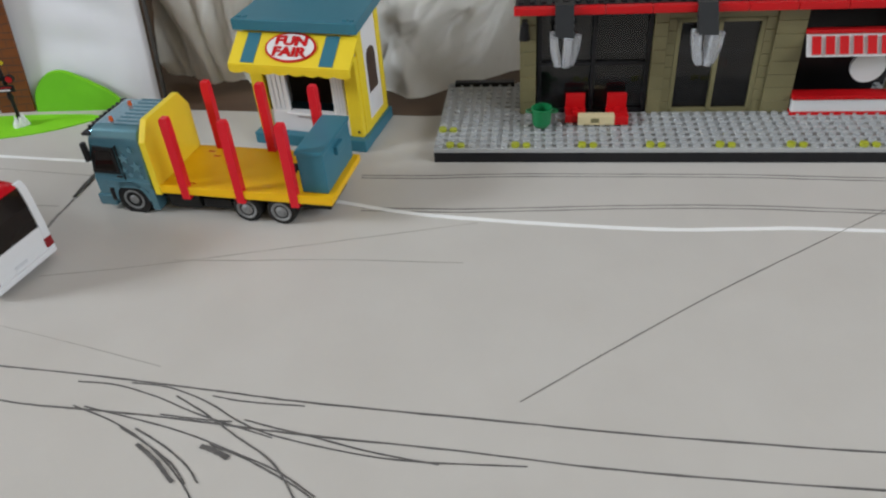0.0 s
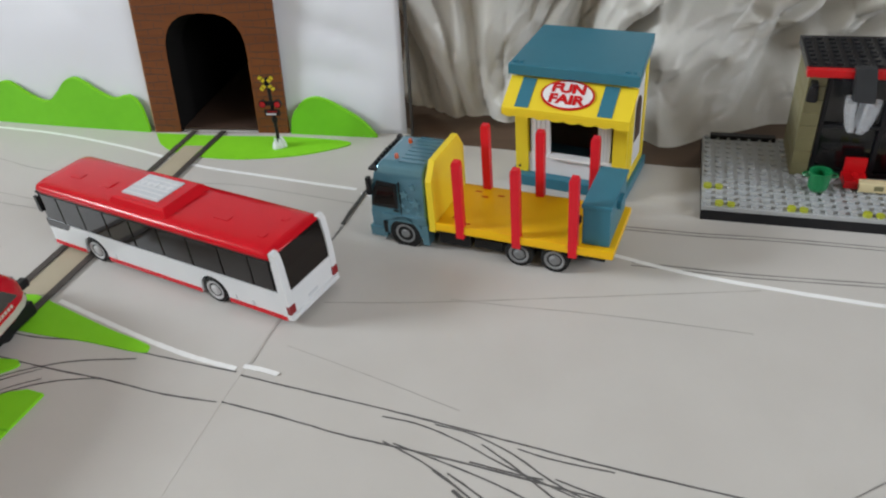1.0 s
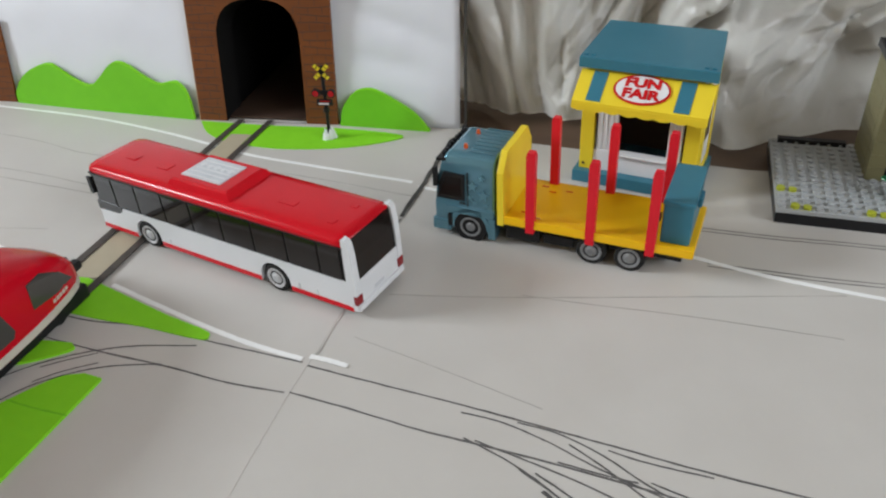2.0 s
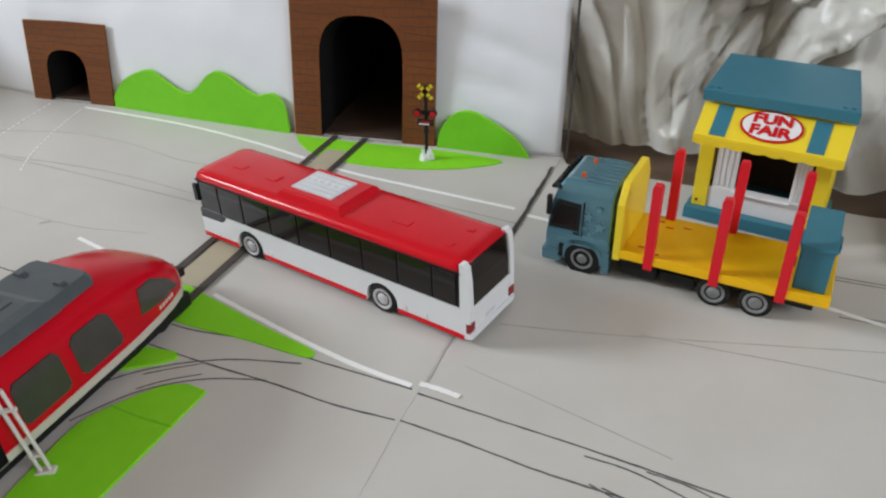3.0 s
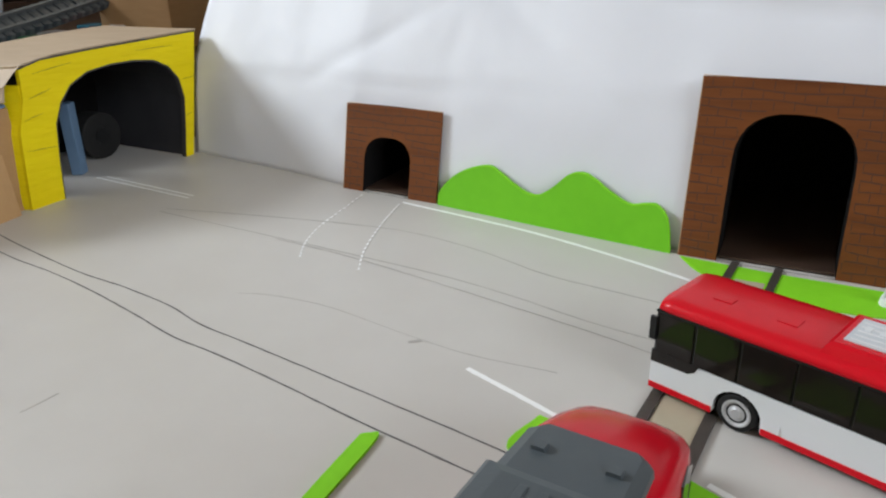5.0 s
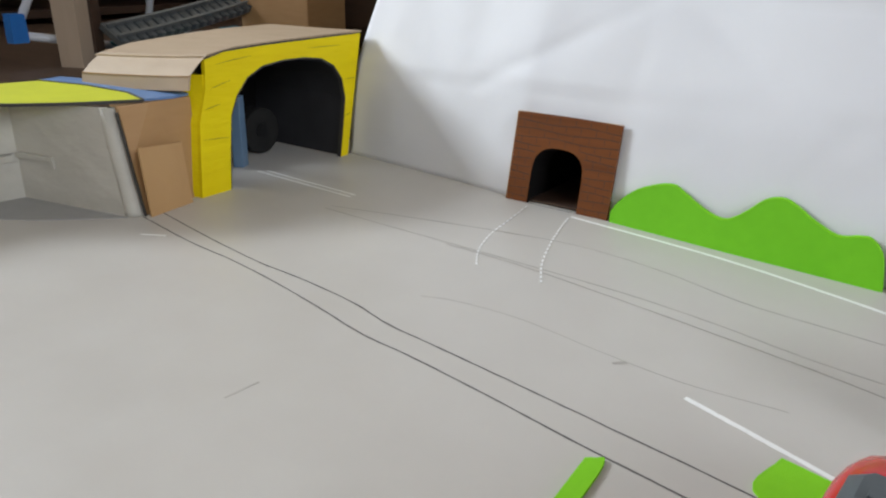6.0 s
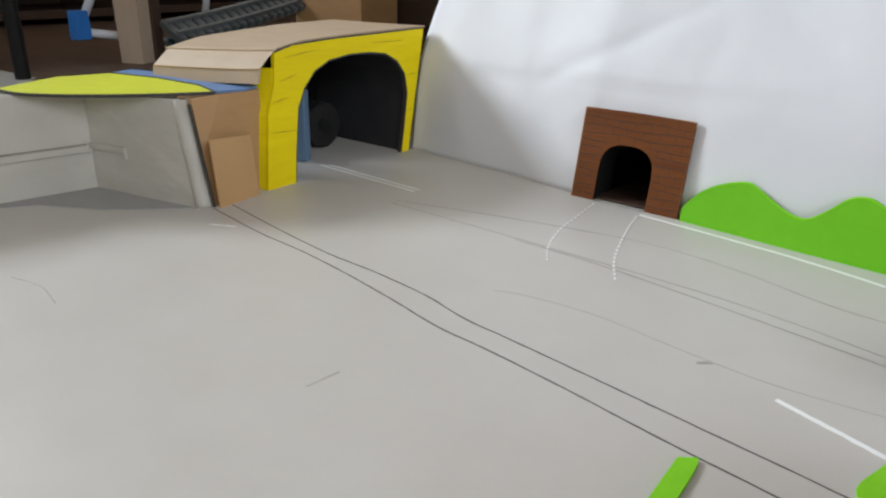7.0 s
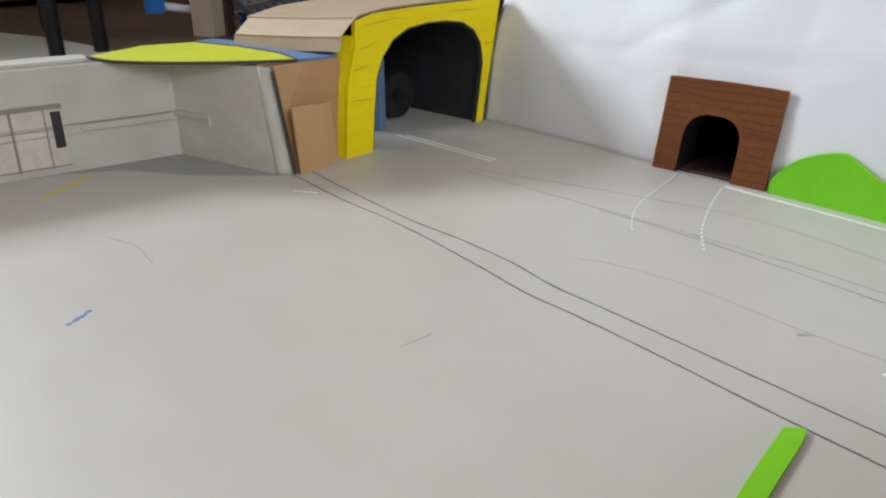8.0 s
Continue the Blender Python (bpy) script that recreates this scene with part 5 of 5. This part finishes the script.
# hanging lamps on stepped dark arms
for x in (0.0935, 0.190):
    arm = part("lamp_arm", loft([[(x - 0.0065, FY - 0.013 + d, z), (x + 0.0065, FY - 0.013 + d, z), (x + 0.0065, FY - 0.006 + d, z), (x - 0.0065, FY - 0.006 + d, z)] for z, d in ((ZT + 0.0085, 0.0), (ZT + 0.0, -0.008), (ZT - 0.009, -0.015))]), "lego_dark", station)
    for k in range(3):
        part("arm_rib", block(x - 0.007, x + 0.007, FY - 0.024 + 0.003 * k, FY - 0.020 + 0.003 * k, ZT - 0.009 + 0.004 * k, ZT - 0.0075 + 0.004 * k, 0.0003), "lego_dark", arm)
    for k in range(5):
        a = 2 * math.pi * k / 5
        part("lamp_petal", loft([[(x + r * math.cos(a) + 0.0028 * math.cos(t), FY - 0.024 + r * math.sin(a) + 0.0028 * math.sin(t), z) for t in np.linspace(0, 2 * math.pi, 8, endpoint=False)] for z, r in ((ZT - 0.0085, 0.0090), (ZT - 0.018, 0.0082), (ZT - 0.030, 0.0050))]), "clear", arm, "clear plastic lamp petal")
# shop counter at the right
part("shop_counter", block(0.263, 0.330, FY - 0.004, FY + 0.006, 0.0135, 0.0235, 0.0005), "bus_white", station)
part("counter_stripe", block(0.262, 0.331, FY - 0.005, FY + 0.006, 0.0112, 0.0136, 0.0004), "lego_red", station)
part("counter_stripe", block(0.262, 0.331, FY - 0.005, FY + 0.007, 0.0235, 0.0265, 0.0004), "lego_red", station)
sgn = part("shop_sign", prism([(FY - 0.010, 0.0590), (FY - 0.008, 0.0590), (FY + 0.002, 0.0730), (FY + 0.000, 0.0730)], 0.263, 0.335, "yz"), "bus_white", station)
part("sign_border", block(0.262, 0.336, FY - 0.002, FY + 0.003, 0.0725, 0.0755, 0.0004), "lego_red", sgn)
for k in range(7):
    part("sign_bar", prism([(FY - 0.0106, 0.0610), (FY - 0.0098, 0.0610), (FY - 0.0022, 0.0712), (FY - 0.0030, 0.0712)], 0.266 + 0.0092 * k, 0.272 + 0.0092 * k, "yz"), "lego_red", sgn)
part("shop_back", block(0.263, 0.330, FY + 0.03, FY + 0.034, 0.0112, 0.0885), "lego_black", station)
part("dish", cylinder(0.012, 0.0, 0.003, "y", 24, (0.312, FY + 0.004, 0.045)), "bus_white", station)
# bin and bench stand on the studs
bin_ = thing("brick_bin", pose(0.1895, 0.5745, 0.0130, 0, 0, -6.6), "green plastic toy barrel with side handles", "toy bin")
part("barrel", loft([[(r * math.cos(t), r * math.sin(t), z) for t in np.linspace(0, 2 * math.pi, 20, endpoint=False)] for r, z in ((0.0050, 0.0), (0.0068, 0.003), (0.0072, 0.010), (0.0078, 0.0155), (0.0066, 0.0155), (0.0060, 0.006))]), "lego_green", bin_)
for sx in (-1, 1):
    part("handle", loft([[(sx * 0.0088 + (0.0026 + 0.0008 * math.cos(b)) * math.cos(a), (0.0026 + 0.0008 * math.cos(b)) * math.sin(a), 0.0125 + 0.0008 * math.sin(b)) for b in np.linspace(0, 2 * math.pi, 6, endpoint=False)] for a in np.linspace(0, 2 * math.pi, 13)], caps=False), "lego_green", bin_)
bench = thing("brick_bench", pose(0.2075, 0.5770, 0.0130, 0, 0, -6.6), "two red plastic brick seats with a cream table", "toy bench")
for x in (0.0, 0.031):
    seat = part("seat", block(x, x + 0.0155, 0.0, 0.016, 0.0, 0.0062, 0.0004), "lego_red", bench)
    part("backrest", block(x + 0.0005, x + 0.015, 0.0125, 0.016, 0.0062, 0.0175, 0.0005), "lego_red", seat)
    for y in (0.004, 0.009):
        part("stud", cylinder(0.0024, 0.0062, 0.0078, "z", 10, (x + 0.008, y, 0)), "lego_red", seat)
part("table", block(0.0095, 0.0365, -0.004, 0.003, 0.0, 0.0072, 0.0005), "cream", bench, "cream brick table")
part("table_mark", block(0.019, 0.025, -0.0043, -0.0036, 0.002, 0.0055), "lego_tan", bench)
part("table_end", block(0.0362, 0.0465, -0.004, 0.004, 0.0, 0.0070, 0.0005), "lego_red", bench)

# ---- yellow cardboard road tunnel ----
tunnel = thing("cardboard_tunnel", Matrix.Translation((-0.953, 0, ZL)), "yellow-fronted cardboard road tunnel with a black mouth", "cardboard tunnel")
inner = [(0.580, 0.0), (0.583, 0.035), (0.588, 0.072), (0.597, 0.090), (0.611, 0.1045), (0.632, 0.1135), (0.660, 0.1165), (0.690, 0.1160), (0.716, 0.1125), (0.735, 0.1030), (0.7475, 0.088), (0.7520, 0.066), (0.7465, 0.030), (0.7410, 0.0)]
outer = [(0.545, 0.0), (0.551, 0.070), (0.561, 0.100), (0.563, 0.126), (0.585, 0.131), (0.640, 0.1330), (0.700, 0.1335), (0.780, 0.1345), (0.7700, 0.085), (0.7525, 0.0)]
face = part("front_panel", prism(outer + inner[::-1], -0.003, 0.0015, "yz"), "yellow_card", tunnel, "hand-painted yellow front")
for a, b in zip(outer[3:8], outer[4:8]):
    part("ink_edge", prism([(a[0], a[1] - 0.0004), (b[0], b[1] - 0.0004), (b[0], b[1] + 0.0006), (a[0], a[1] + 0.0006)], -0.0003, 0.0019, "yz"), "ink", face)
# creases drawn as thin strips of darker yellow
for y0, y1, z, sl in ((0.554, 0.584, 0.0535, -0.0022), (0.558, 0.577, 0.081, 0.0030), (0.749, 0.760, 0.046, 0.0014), (0.7515, 0.770, 0.086, 0.0004), (0.575, 0.618, 0.1200, 0.0042), (0.695, 0.745, 0.1245, -0.0010), (0.567, 0.590, 0.0990, 0.0052)):
    part("crease", prism([(y0, z), (y1, z + sl), (y1, z + sl + 0.0002), ((y0 + y1) / 2, z + sl / 2 + 0.0007), (y0, z + 0.0002)], 0.0010, 0.0018, "yz"), "yellow_crease", face)
part("lip", prism(inner + [(0.672 + (y - 0.672) * 0.985, z * 0.985) for y, z in inner[::-1]], -0.004, 0.0012, "yz"), "ink", tunnel)
side = [(0.5455, 0.0), (0.5515, 0.070), (0.5600, 0.098), (0.5605, 0.1120)]
part("side_return", loft([[(x, y + d, z) for y, z in side] + [(x, y + d + 0.003, z) for y, z in side[::-1]] for x, d in ((-0.001, 0.0), (-0.018, -0.006), (-0.034, 0.0))]), "yellow_card", tunnel)
part("lining", loft([[(x, y * 1.0 - 0.0 + (0.002 if y > 0.67 else -0.002) + dx * 0.05, z + 0.001) for y, z in inner[5:]] + [(x, y + 0.0045 + dx * 0.05, z + 0.0035) for y, z in inner[:4:-1]] for x, dx in ((-0.003, 0), (-0.05, 0.02), (-0.10, 0.05), (-0.148, 0.08))], caps=True), "dark_paper", tunnel)
part("left_lining", loft([[(x, y - 0.0015, z + 0.001) for y, z in inner[1:6]] + [(x, y - 0.004, z + 0.003) for y, z in inner[5:0:-1]] for x in (-0.003, -0.146)], caps=True), "dark_paper", tunnel)
# black panel added at the back to keep light out of the tunnel
part("light_block_panel", prism([(0.590, 0.0), (0.84, 0.0), (0.84, 0.12), (0.68, 0.12), (0.600, 0.08)], -0.152, -0.149, "yz"), "black", tunnel)
roof_rings, flap_rings = [], []
for x, k in ((-0.001, 0.0), (-0.04, 0.22), (-0.08, 0.5), (-0.115, 0.78), (-0.145, 1.0)):
    near = ((0.562, 0.1270), (0.60, 0.1325), (0.65, 0.1340), (0.70, 0.1345), (0.785, 0.1350))
    far = ((0.549, 0.1180), (0.590, 0.1262), (0.650, 0.1305), (0.705, 0.1335), (0.785, 0.1345))
    low = [(a[0] + (b[0] - a[0]) * k, a[1] + (b[1] - a[1]) * k) for a, b in zip(near, far)]
    low = [(y, z + 0.0012 * math.sin(9 * y * k + 60 * x)) for y, z in low]
    roof_rings.append([(x, y, z) for y, z in low] + [(x, y, z + 0.0016) for y, z in low[::-1]])
    y0, z0 = low[0]
    flap_rings.append([(x + 0.003, y0 + dy, z0 + dz) for dy, dz in ((0.002, 0.0014), (-0.009, -0.0065), (-0.018, -0.0140), (-0.0205, -0.0265), (-0.0188, -0.0265), (-0.0160, -0.0135), (-0.007, -0.0052), (0.004, 0.0030))])
part("roof_sheet", loft(roof_rings), "kraft_pale", tunnel, "pale brown cardboard roof")
part("roof_flap", loft(flap_rings), "kraft_pale", tunnel, "folded cardboard flap")
part("flap_fold", loft([[(x, y - 0.0006, z + dz) for dz in (-0.0004, 0.0004)] + [(x, y + 0.001, z + dz) for dz in (0.0004, -0.0004)] for x, y, z in [g[2] for g in flap_rings]]), "kraft", tunnel)
part("side_panel", prism([(-0.030, 0.0), (-0.030, 0.10), (-0.145, 0.085), (-0.145, 0.0)], 0.556, 0.559, "xz"), "kraft", tunnel)

# things left inside the tunnel
roller = thing("black_roller", pose(-1.045, 0.700, ZL), "dark rubber toy wheel inside the tunnel", "toy wheel")
part("tyre", cylinder(0.026, -0.012, 0.012, "x", 28, (0, 0, 0.026), w=0.002), "rubber", roller)
part("hub", cylinder(0.009, 0.011, 0.0135, "x", 20, (0, 0, 0.026)), "black_plastic", roller)
tagged(part("blue_box", block(-0.006, 0.006, -0.007, 0.007, 0, 0.076, 0.0015), "blue_pale", m=pose(-1.010, 0.645, ZL, 0, 0, 25)), "pale blue plastic box inside the tunnel", "box")

# ---- cardboard station building beside the tunnel ----
hall = thing("cardboard_building", Matrix.Translation((0, 0, ZL)), "white cardboard building with lime and blue painted roof", "cardboard building")
Pc, Pi, Pl = (-0.957, 0.476), (-1.082, 0.449), (-1.150, 0.130)


def slab(a, b, t, z0, z1, mat, name, label="", parent=hall, z1b=None, lean=0.0):
    """An upright board from a to b, thickness t towards its left."""
    d = (Vector(b) - Vector(a)).normalized()
    nrm = Vector((-d.y, d.x)) * t
    z1b = z1 if z1b is None else z1b
    bm = bmesh.new()
    lo = [bm.verts.new((*q, z0)) for q in (Vector(a), Vector(b), Vector(b) + nrm, Vector(a) + nrm)]
    hi = [bm.verts.new((q.x + lean * d.y, q.y - lean * d.x, z)) for q, z in ((Vector(a), z1), (Vector(b), z1b), (Vector(b) + nrm, z1b), (Vector(a) + nrm, z1))]
    bm.faces.new(lo[::-1]), bm.faces.new(hi)
    for i in range(4):
        bm.faces.new((lo[i], lo[(i + 1) % 4], hi[(i + 1) % 4], hi[i]))
    return part(name, bm, mat, parent, label)


bm = bmesh.new()
loft([[(*Pi, 0), (*Pc, 0), (Pc[0] - 0.0225, Pc[1], 0.0915), (*Pi, 0.0915)], [(Pi[0] - 0.001, Pi[1] + 0.004, 0), (Pc[0] - 0.001, Pc[1] + 0.004, 0), (Pc[0] - 0.0235, Pc[1] + 0.004, 0.0915), (Pi[0] - 0.001, Pi[1] + 0.004, 0.0915)]], bm=bm)
front_w = part("front_wall", bm, "white_card", hall, "white painted front wall")
left_w = slab(Pl, Pi, 0.004, 0, 0.093, "white_card", "side_wall", "white painted side wall")
tilt = Vector((-0.0225, 0.0015))                # the corner leans back along the front wall
part("corner_post", loft([[(Pc[0] - 0.004 + tilt.x * z / 0.09 + q * math.cos(t), Pc[1] + 0.004 + tilt.y * z / 0.09 + q * math.sin(t), z) for t in np.linspace(0, 2 * math.pi, 18, endpoint=False)] for z, q in ((0.0, 0.0085), (0.004, 0.0078), (0.03, 0.0074), (0.06, 0.0076), (0.0905, 0.0066))]), "white_card", hall, smooth=True)
part("base_sheet", prism([(-0.957, 0.470), (-0.985, 0.444), (-1.018, 0.416), (-1.050, 0.399), (-1.074, 0.386), (-1.103, 0.338), (-1.114, 0.297), (-1.1135, 0.300), (-1.082, 0.449)], 0.0, 0.0008, "xy"), "card_base", hall, "grey card base spread on the sheet")
end_poly = [(-0.9515, 0.484, 0), (-0.9615, 0.551, 0), (-0.9615, 0.551, 0.0935), (-0.9640, 0.510, 0.0935), (-0.9730, 0.486, 0.0915), (-0.9620, 0.485, 0.045)]
part("end_wall", loft([end_poly, [(x - 0.003, y, z) for x, y, z in end_poly]]), "kraft", hall, "bare brown cardboard end wall")
slab((-0.9425, 0.484), (-0.9485, 0.532), 0.002, 0, 0.060, "kraft_mid", "cardboard_flap", "leaning brown cardboard flap", z1b=0.0560, lean=-0.006)
part("ragged_edge", loft([[(-0.9500 - 0.0225 * z / 0.09 + dx, 0.4812 + dy, z) for dx, dy in ((0, 0), (0.0012, 0.001), (0.0004, 0.003), (-0.001, 0.002))] for z in np.linspace(0, 0.088, 7)]), "ink", hall)
# creases pressed into the white walls
for a, b, z, h in ((Pl, Pi, 0.040, 0.0016), (Pl, Pi, 0.034, 0.0010)):
    slab(a, b, -0.0008, z, z + h, "white_card", "crease", parent=left_w)
da, db = Vector(Pi), Vector(Pc)
slab(tuple(da), tuple(da + (db - da) * 0.34), -0.0026, 0.0395, 0.0440, "white_card", "crease", parent=front_w)
slab(tuple(da + (db - da) * 0.32), tuple(da + (db - da) * 0.345), -0.0024, 0.0330, 0.0400, "white_card", "crease", parent=front_w)
ll, li = Vector(Pl), Vector(Pi)
# thin grey strip paints the crease's shade onto the wall
slab(tuple(ll + (li - ll) * 0.28), tuple(ll + (li - ll) * 0.99), -0.0009, 0.0425, 0.0432, "ink_pale", "crease", parent=left_w)
slab(tuple(ll + (li - ll) * 0.74), tuple(ll + (li - ll) * 0.985), -0.0030, 0.0360, 0.0418, "white_card", "crease", parent=left_w)
# printed shop front pasted on the side wall
pr = slab(tuple(ll + (li - ll) * 0.12), tuple(ll + (li - ll) * 0.70), -0.0008, 0.006, 0.063, "print", "pasted_print", "pasted print of a shop front", parent=left_w)
for f0, f1, z0, z1 in ((0.12, 0.70, 0.058, 0.0625), (0.40, 0.408, 0.006, 0.058), (0.30, 0.306, 0.006, 0.058), (0.57, 0.577, 0.006, 0.058), (0.652, 0.656, 0.006, 0.058), (0.12, 0.70, 0.007, 0.0082)):
    slab(tuple(ll + (li - ll) * f0), tuple(ll + (li - ll) * f1), -0.0012, z0, z1, "ink_pale", "print_bar", parent=left_w)
slab(tuple(ll + (li - ll) * 0.67), tuple(ll + (li - ll) * 0.695), -0.0011, 0.024, 0.056, "dark_paper", "print_window", parent=left_w)
# roof boards
RZ = 0.0935
lime_pts = spline([(-1.122, 0.392), (-1.085, 0.396), (-1.053, 0.415), (-1.024, 0.440), (-0.997, 0.470), (-0.978, 0.497), (-0.970, 0.508)], 4)
lime_poly = lime_pts + [(-1.01, 0.520), (-1.075, 0.520), (-1.135, 0.508), (-1.150, 0.460)]
blue_poly = [(-0.9705, 0.5095), (-0.9625, 0.534), (-0.965, 0.552), (-1.00, 0.560), (-1.07, 0.552), (-1.142, 0.535), (-1.137, 0.510), (-1.075, 0.522), (-1.01, 0.522)]
part("lime_roof", prism(lime_poly, RZ, RZ + 0.002, "xy"), "lime_card", hall, "lime painted roof board")
part("blue_roof", prism(blue_poly, RZ + 0.0002, RZ + 0.0024, "xy"), "blue_card", hall, "blue painted roof stripe")
part("ink_edge", prism(ribbon_poly(lime_pts, 0.0022), RZ - 0.0004, RZ + 0.0023, "xy"), "ink", hall)
part("ink_edge", prism(ribbon_poly([(-0.970, 0.5085), (-1.01, 0.521), (-1.075, 0.521), (-1.136, 0.509)], 0.0022), RZ, RZ + 0.0027, "xy"), "ink", hall)
slab((-1.172, 0.12), (-1.118, 0.392), 0.03, 0.0925, 0.0945, "white_card", "parapet")

# ---- room furniture behind the layout ----
leg = thing("table_leg", pose(-1.86, 0.985, FLOOR_Z, 0, 0, 20), "pale wooden table leg standing on the floor", "table leg")
part("post", loft([[(x * w, y * w, z) for x, y in ((-1, -1), (1, -1), (1, 1), (-1, 1))] for w, z in ((0.026, 0), (0.030, 0.35), (0.034, 0.72))]), "post", leg)
part("metal_strip", block(-0.012, 0.012, 0.036, 0.046, 0.0, 0.72, 0.002), "black_plastic", leg)
part("brown_strip", block(0.026, 0.034, 0.010, 0.036, 0.0, 0.72, 0.001), "dark_wood", leg)
# flat pale grey area of the floor around the chair
tagged(part("pale_floor_patch", prism([(-1.62, 0.62), (-1.80, 0.74), (-2.05, 0.74), (-2.6, 0.60), (-2.6, -0.20), (-1.60, -0.20)], FLOOR_Z, FLOOR_Z + 0.001, "xy"), "mat_pale"), "flat pale grey patch on the floor under the chair", "mat")
chair = thing("chair", pose(-1.80, 0.64, FLOOR_Z, 0, 0, 25), "black metal-legged chair standing on the floor", "chair")
for x, y in ((0, 0), (0.03, 0.075), (-0.36, 0.02), (-0.33, 0.34)):
    part("leg", cylinder(0.013, 0, 0.45, "z", 14, (x, y, 0)), "black_plastic", chair)
part("seat", block(-0.40, 0.06, -0.04, 0.38, 0.45, 0.49, 0.01), "dark_wood", chair)
rack = thing("drying_rack", pose(-1.95, 0.910, FLOOR_Z, 0, 0, 0), "white tube folding rack with blue plastic corners", "folding rack")


def rod(a, b, r, mat, parent, name="tube"):
    a, b = Vector(a), Vector(b)
    ob = part(name, cylinder(r, 0, (b - a).length, "z", 12), mat, parent, smooth=True)
    ob.matrix_local = Matrix.Translation(a) @ (b - a).to_track_quat("Z", "Y").to_matrix().to_4x4()
    return ob


rod((0, 0.0, 0.060), (0.02, 0.215, 0.022), 0.0085, "tube", rack)
rod((0, 0.0, 0.060), (-0.01, 0.257, 0.50), 0.0085, "tube", rack)
rod((-0.08, 0.35, 0.0), (-0.02, 0.42, 0.50), 0.0085, "tube", rack)
part("corner", loft([[(x, y * w, z) for x, y in ((-0.013, -0.012), (0.013, -0.012), (0.013, 0.020), (-0.013, 0.020))] for w, z in ((1.0, 0.044), (1.0, 0.062), (0.9, 0.100))]), "blue", rack, "blue plastic corner")
part("corner", block(0.005, 0.035, 0.20, 0.235, 0.0, 0.035, 0.004), "blue", rack)
track = thing("toy_track", pose(-1.80, 1.02, 0.052, 0, 28, 0), "curved grey plastic toy railway track lying on toys", "toy track")
cur = [(-0.08 * t * t, 0.62 * t, 0.085 * t) for t in np.linspace(0, 1, 30)]
part("track_bed", loft([[(x - 0.035, y, z), (x + 0.035, y, z), (x + 0.035, y, z + 0.012), (x - 0.035, y, z + 0.012)] for x, y, z in cur]), "track", track)
for off in (-0.020, 0.020):
    part("track_rail", loft([[(x + off - 0.003, y, z + 0.0115), (x + off + 0.003, y, z + 0.0115), (x + off + 0.003, y, z + 0.022), (x + off - 0.003, y, z + 0.022)] for x, y, z in cur]), "track", track)
for x, y, z in cur:
    part("sleeper", block(x - 0.033, x + 0.037, y - 0.005, y + 0.005, z + 0.002, z + 0.0155, 0.001), "train_grey", track)
crate = thing("toy_crate", pose(-1.80, 1.27, FLOOR_Z, 0, 0, 0), "teal plastic crate of toys on the floor", "crate")
part("tub", loft([[(x * w, y * w * 1.5, z) for x, y in ((-1, -1), (1, -1), (1, 1), (-1, 1))] for w, z in ((0.10, 0), (0.12, 0.036))]), "teal", crate)
for k, (x, y, mat) in enumerate(((0.04, -0.12, "lego_green"), (0.02, -0.05, "white_rod"), (0.05, 0.02, "lego_red"), (-0.02, 0.08, "teal"), (0.05, 0.11, "white_rod"))):
    part("toy_block", block(x - 0.02, x + 0.02, y - 0.025, y + 0.025, 0.033, 0.056, 0.004), mat, crate, m=pose(0, 0, 0, 0, 0, 0))
carton = thing("carton", pose(-1.72, 1.455, FLOOR_Z, 0, 0, 12), "brown cardboard carton behind the paper backdrop", "carton")
part("body", block(-0.09, 0.09, -0.085, 0.085, 0, 0.36, 0.003), "kraft", carton)
part("top_flap", block(-0.09, 0.09, -0.085, 0.0, 0.36, 0.364, 0.001), "kraft_pale", carton)
shelf = thing("bookcase", pose(-2.95, 1.5, FLOOR_Z), "dark wooden bookcase with pale shelf edges", "bookcase")
for y in (-1.6, -0.8, 0.0, 0.75):
    part("upright", block(-0.2, 0.15, y - 0.015, y + 0.015, 0, 0.88, 0.002), "dark_wood", shelf)
for z in (0.03, 0.16, 0.50, 0.88):
    part("shelf_board", block(-0.2, 0.16, -1.6, 0.75, z - 0.012, z + 0.012, 0.002), "light_wood" if z == 0.16 else "dark_wood", shelf)
part("back_panel", block(-0.21, -0.19, -1.6, 0.75, 0, 0.88), "dark_wood", shelf)
cab2 = thing("dark_cabinet", pose(-1.62, 1.72, FLOOR_Z, 0, 0, 10), "dark wooden cabinet behind the paper backdrop", "cabinet")
part("body", block(-0.25, 0.45, -0.12, 0.25, 0, 0.9, 0.004), "dark_wood", cab2)
part("door", block(-0.22, 0.42, -0.135, -0.12, 0.05, 0.86, 0.003), "dark_wood", cab2)
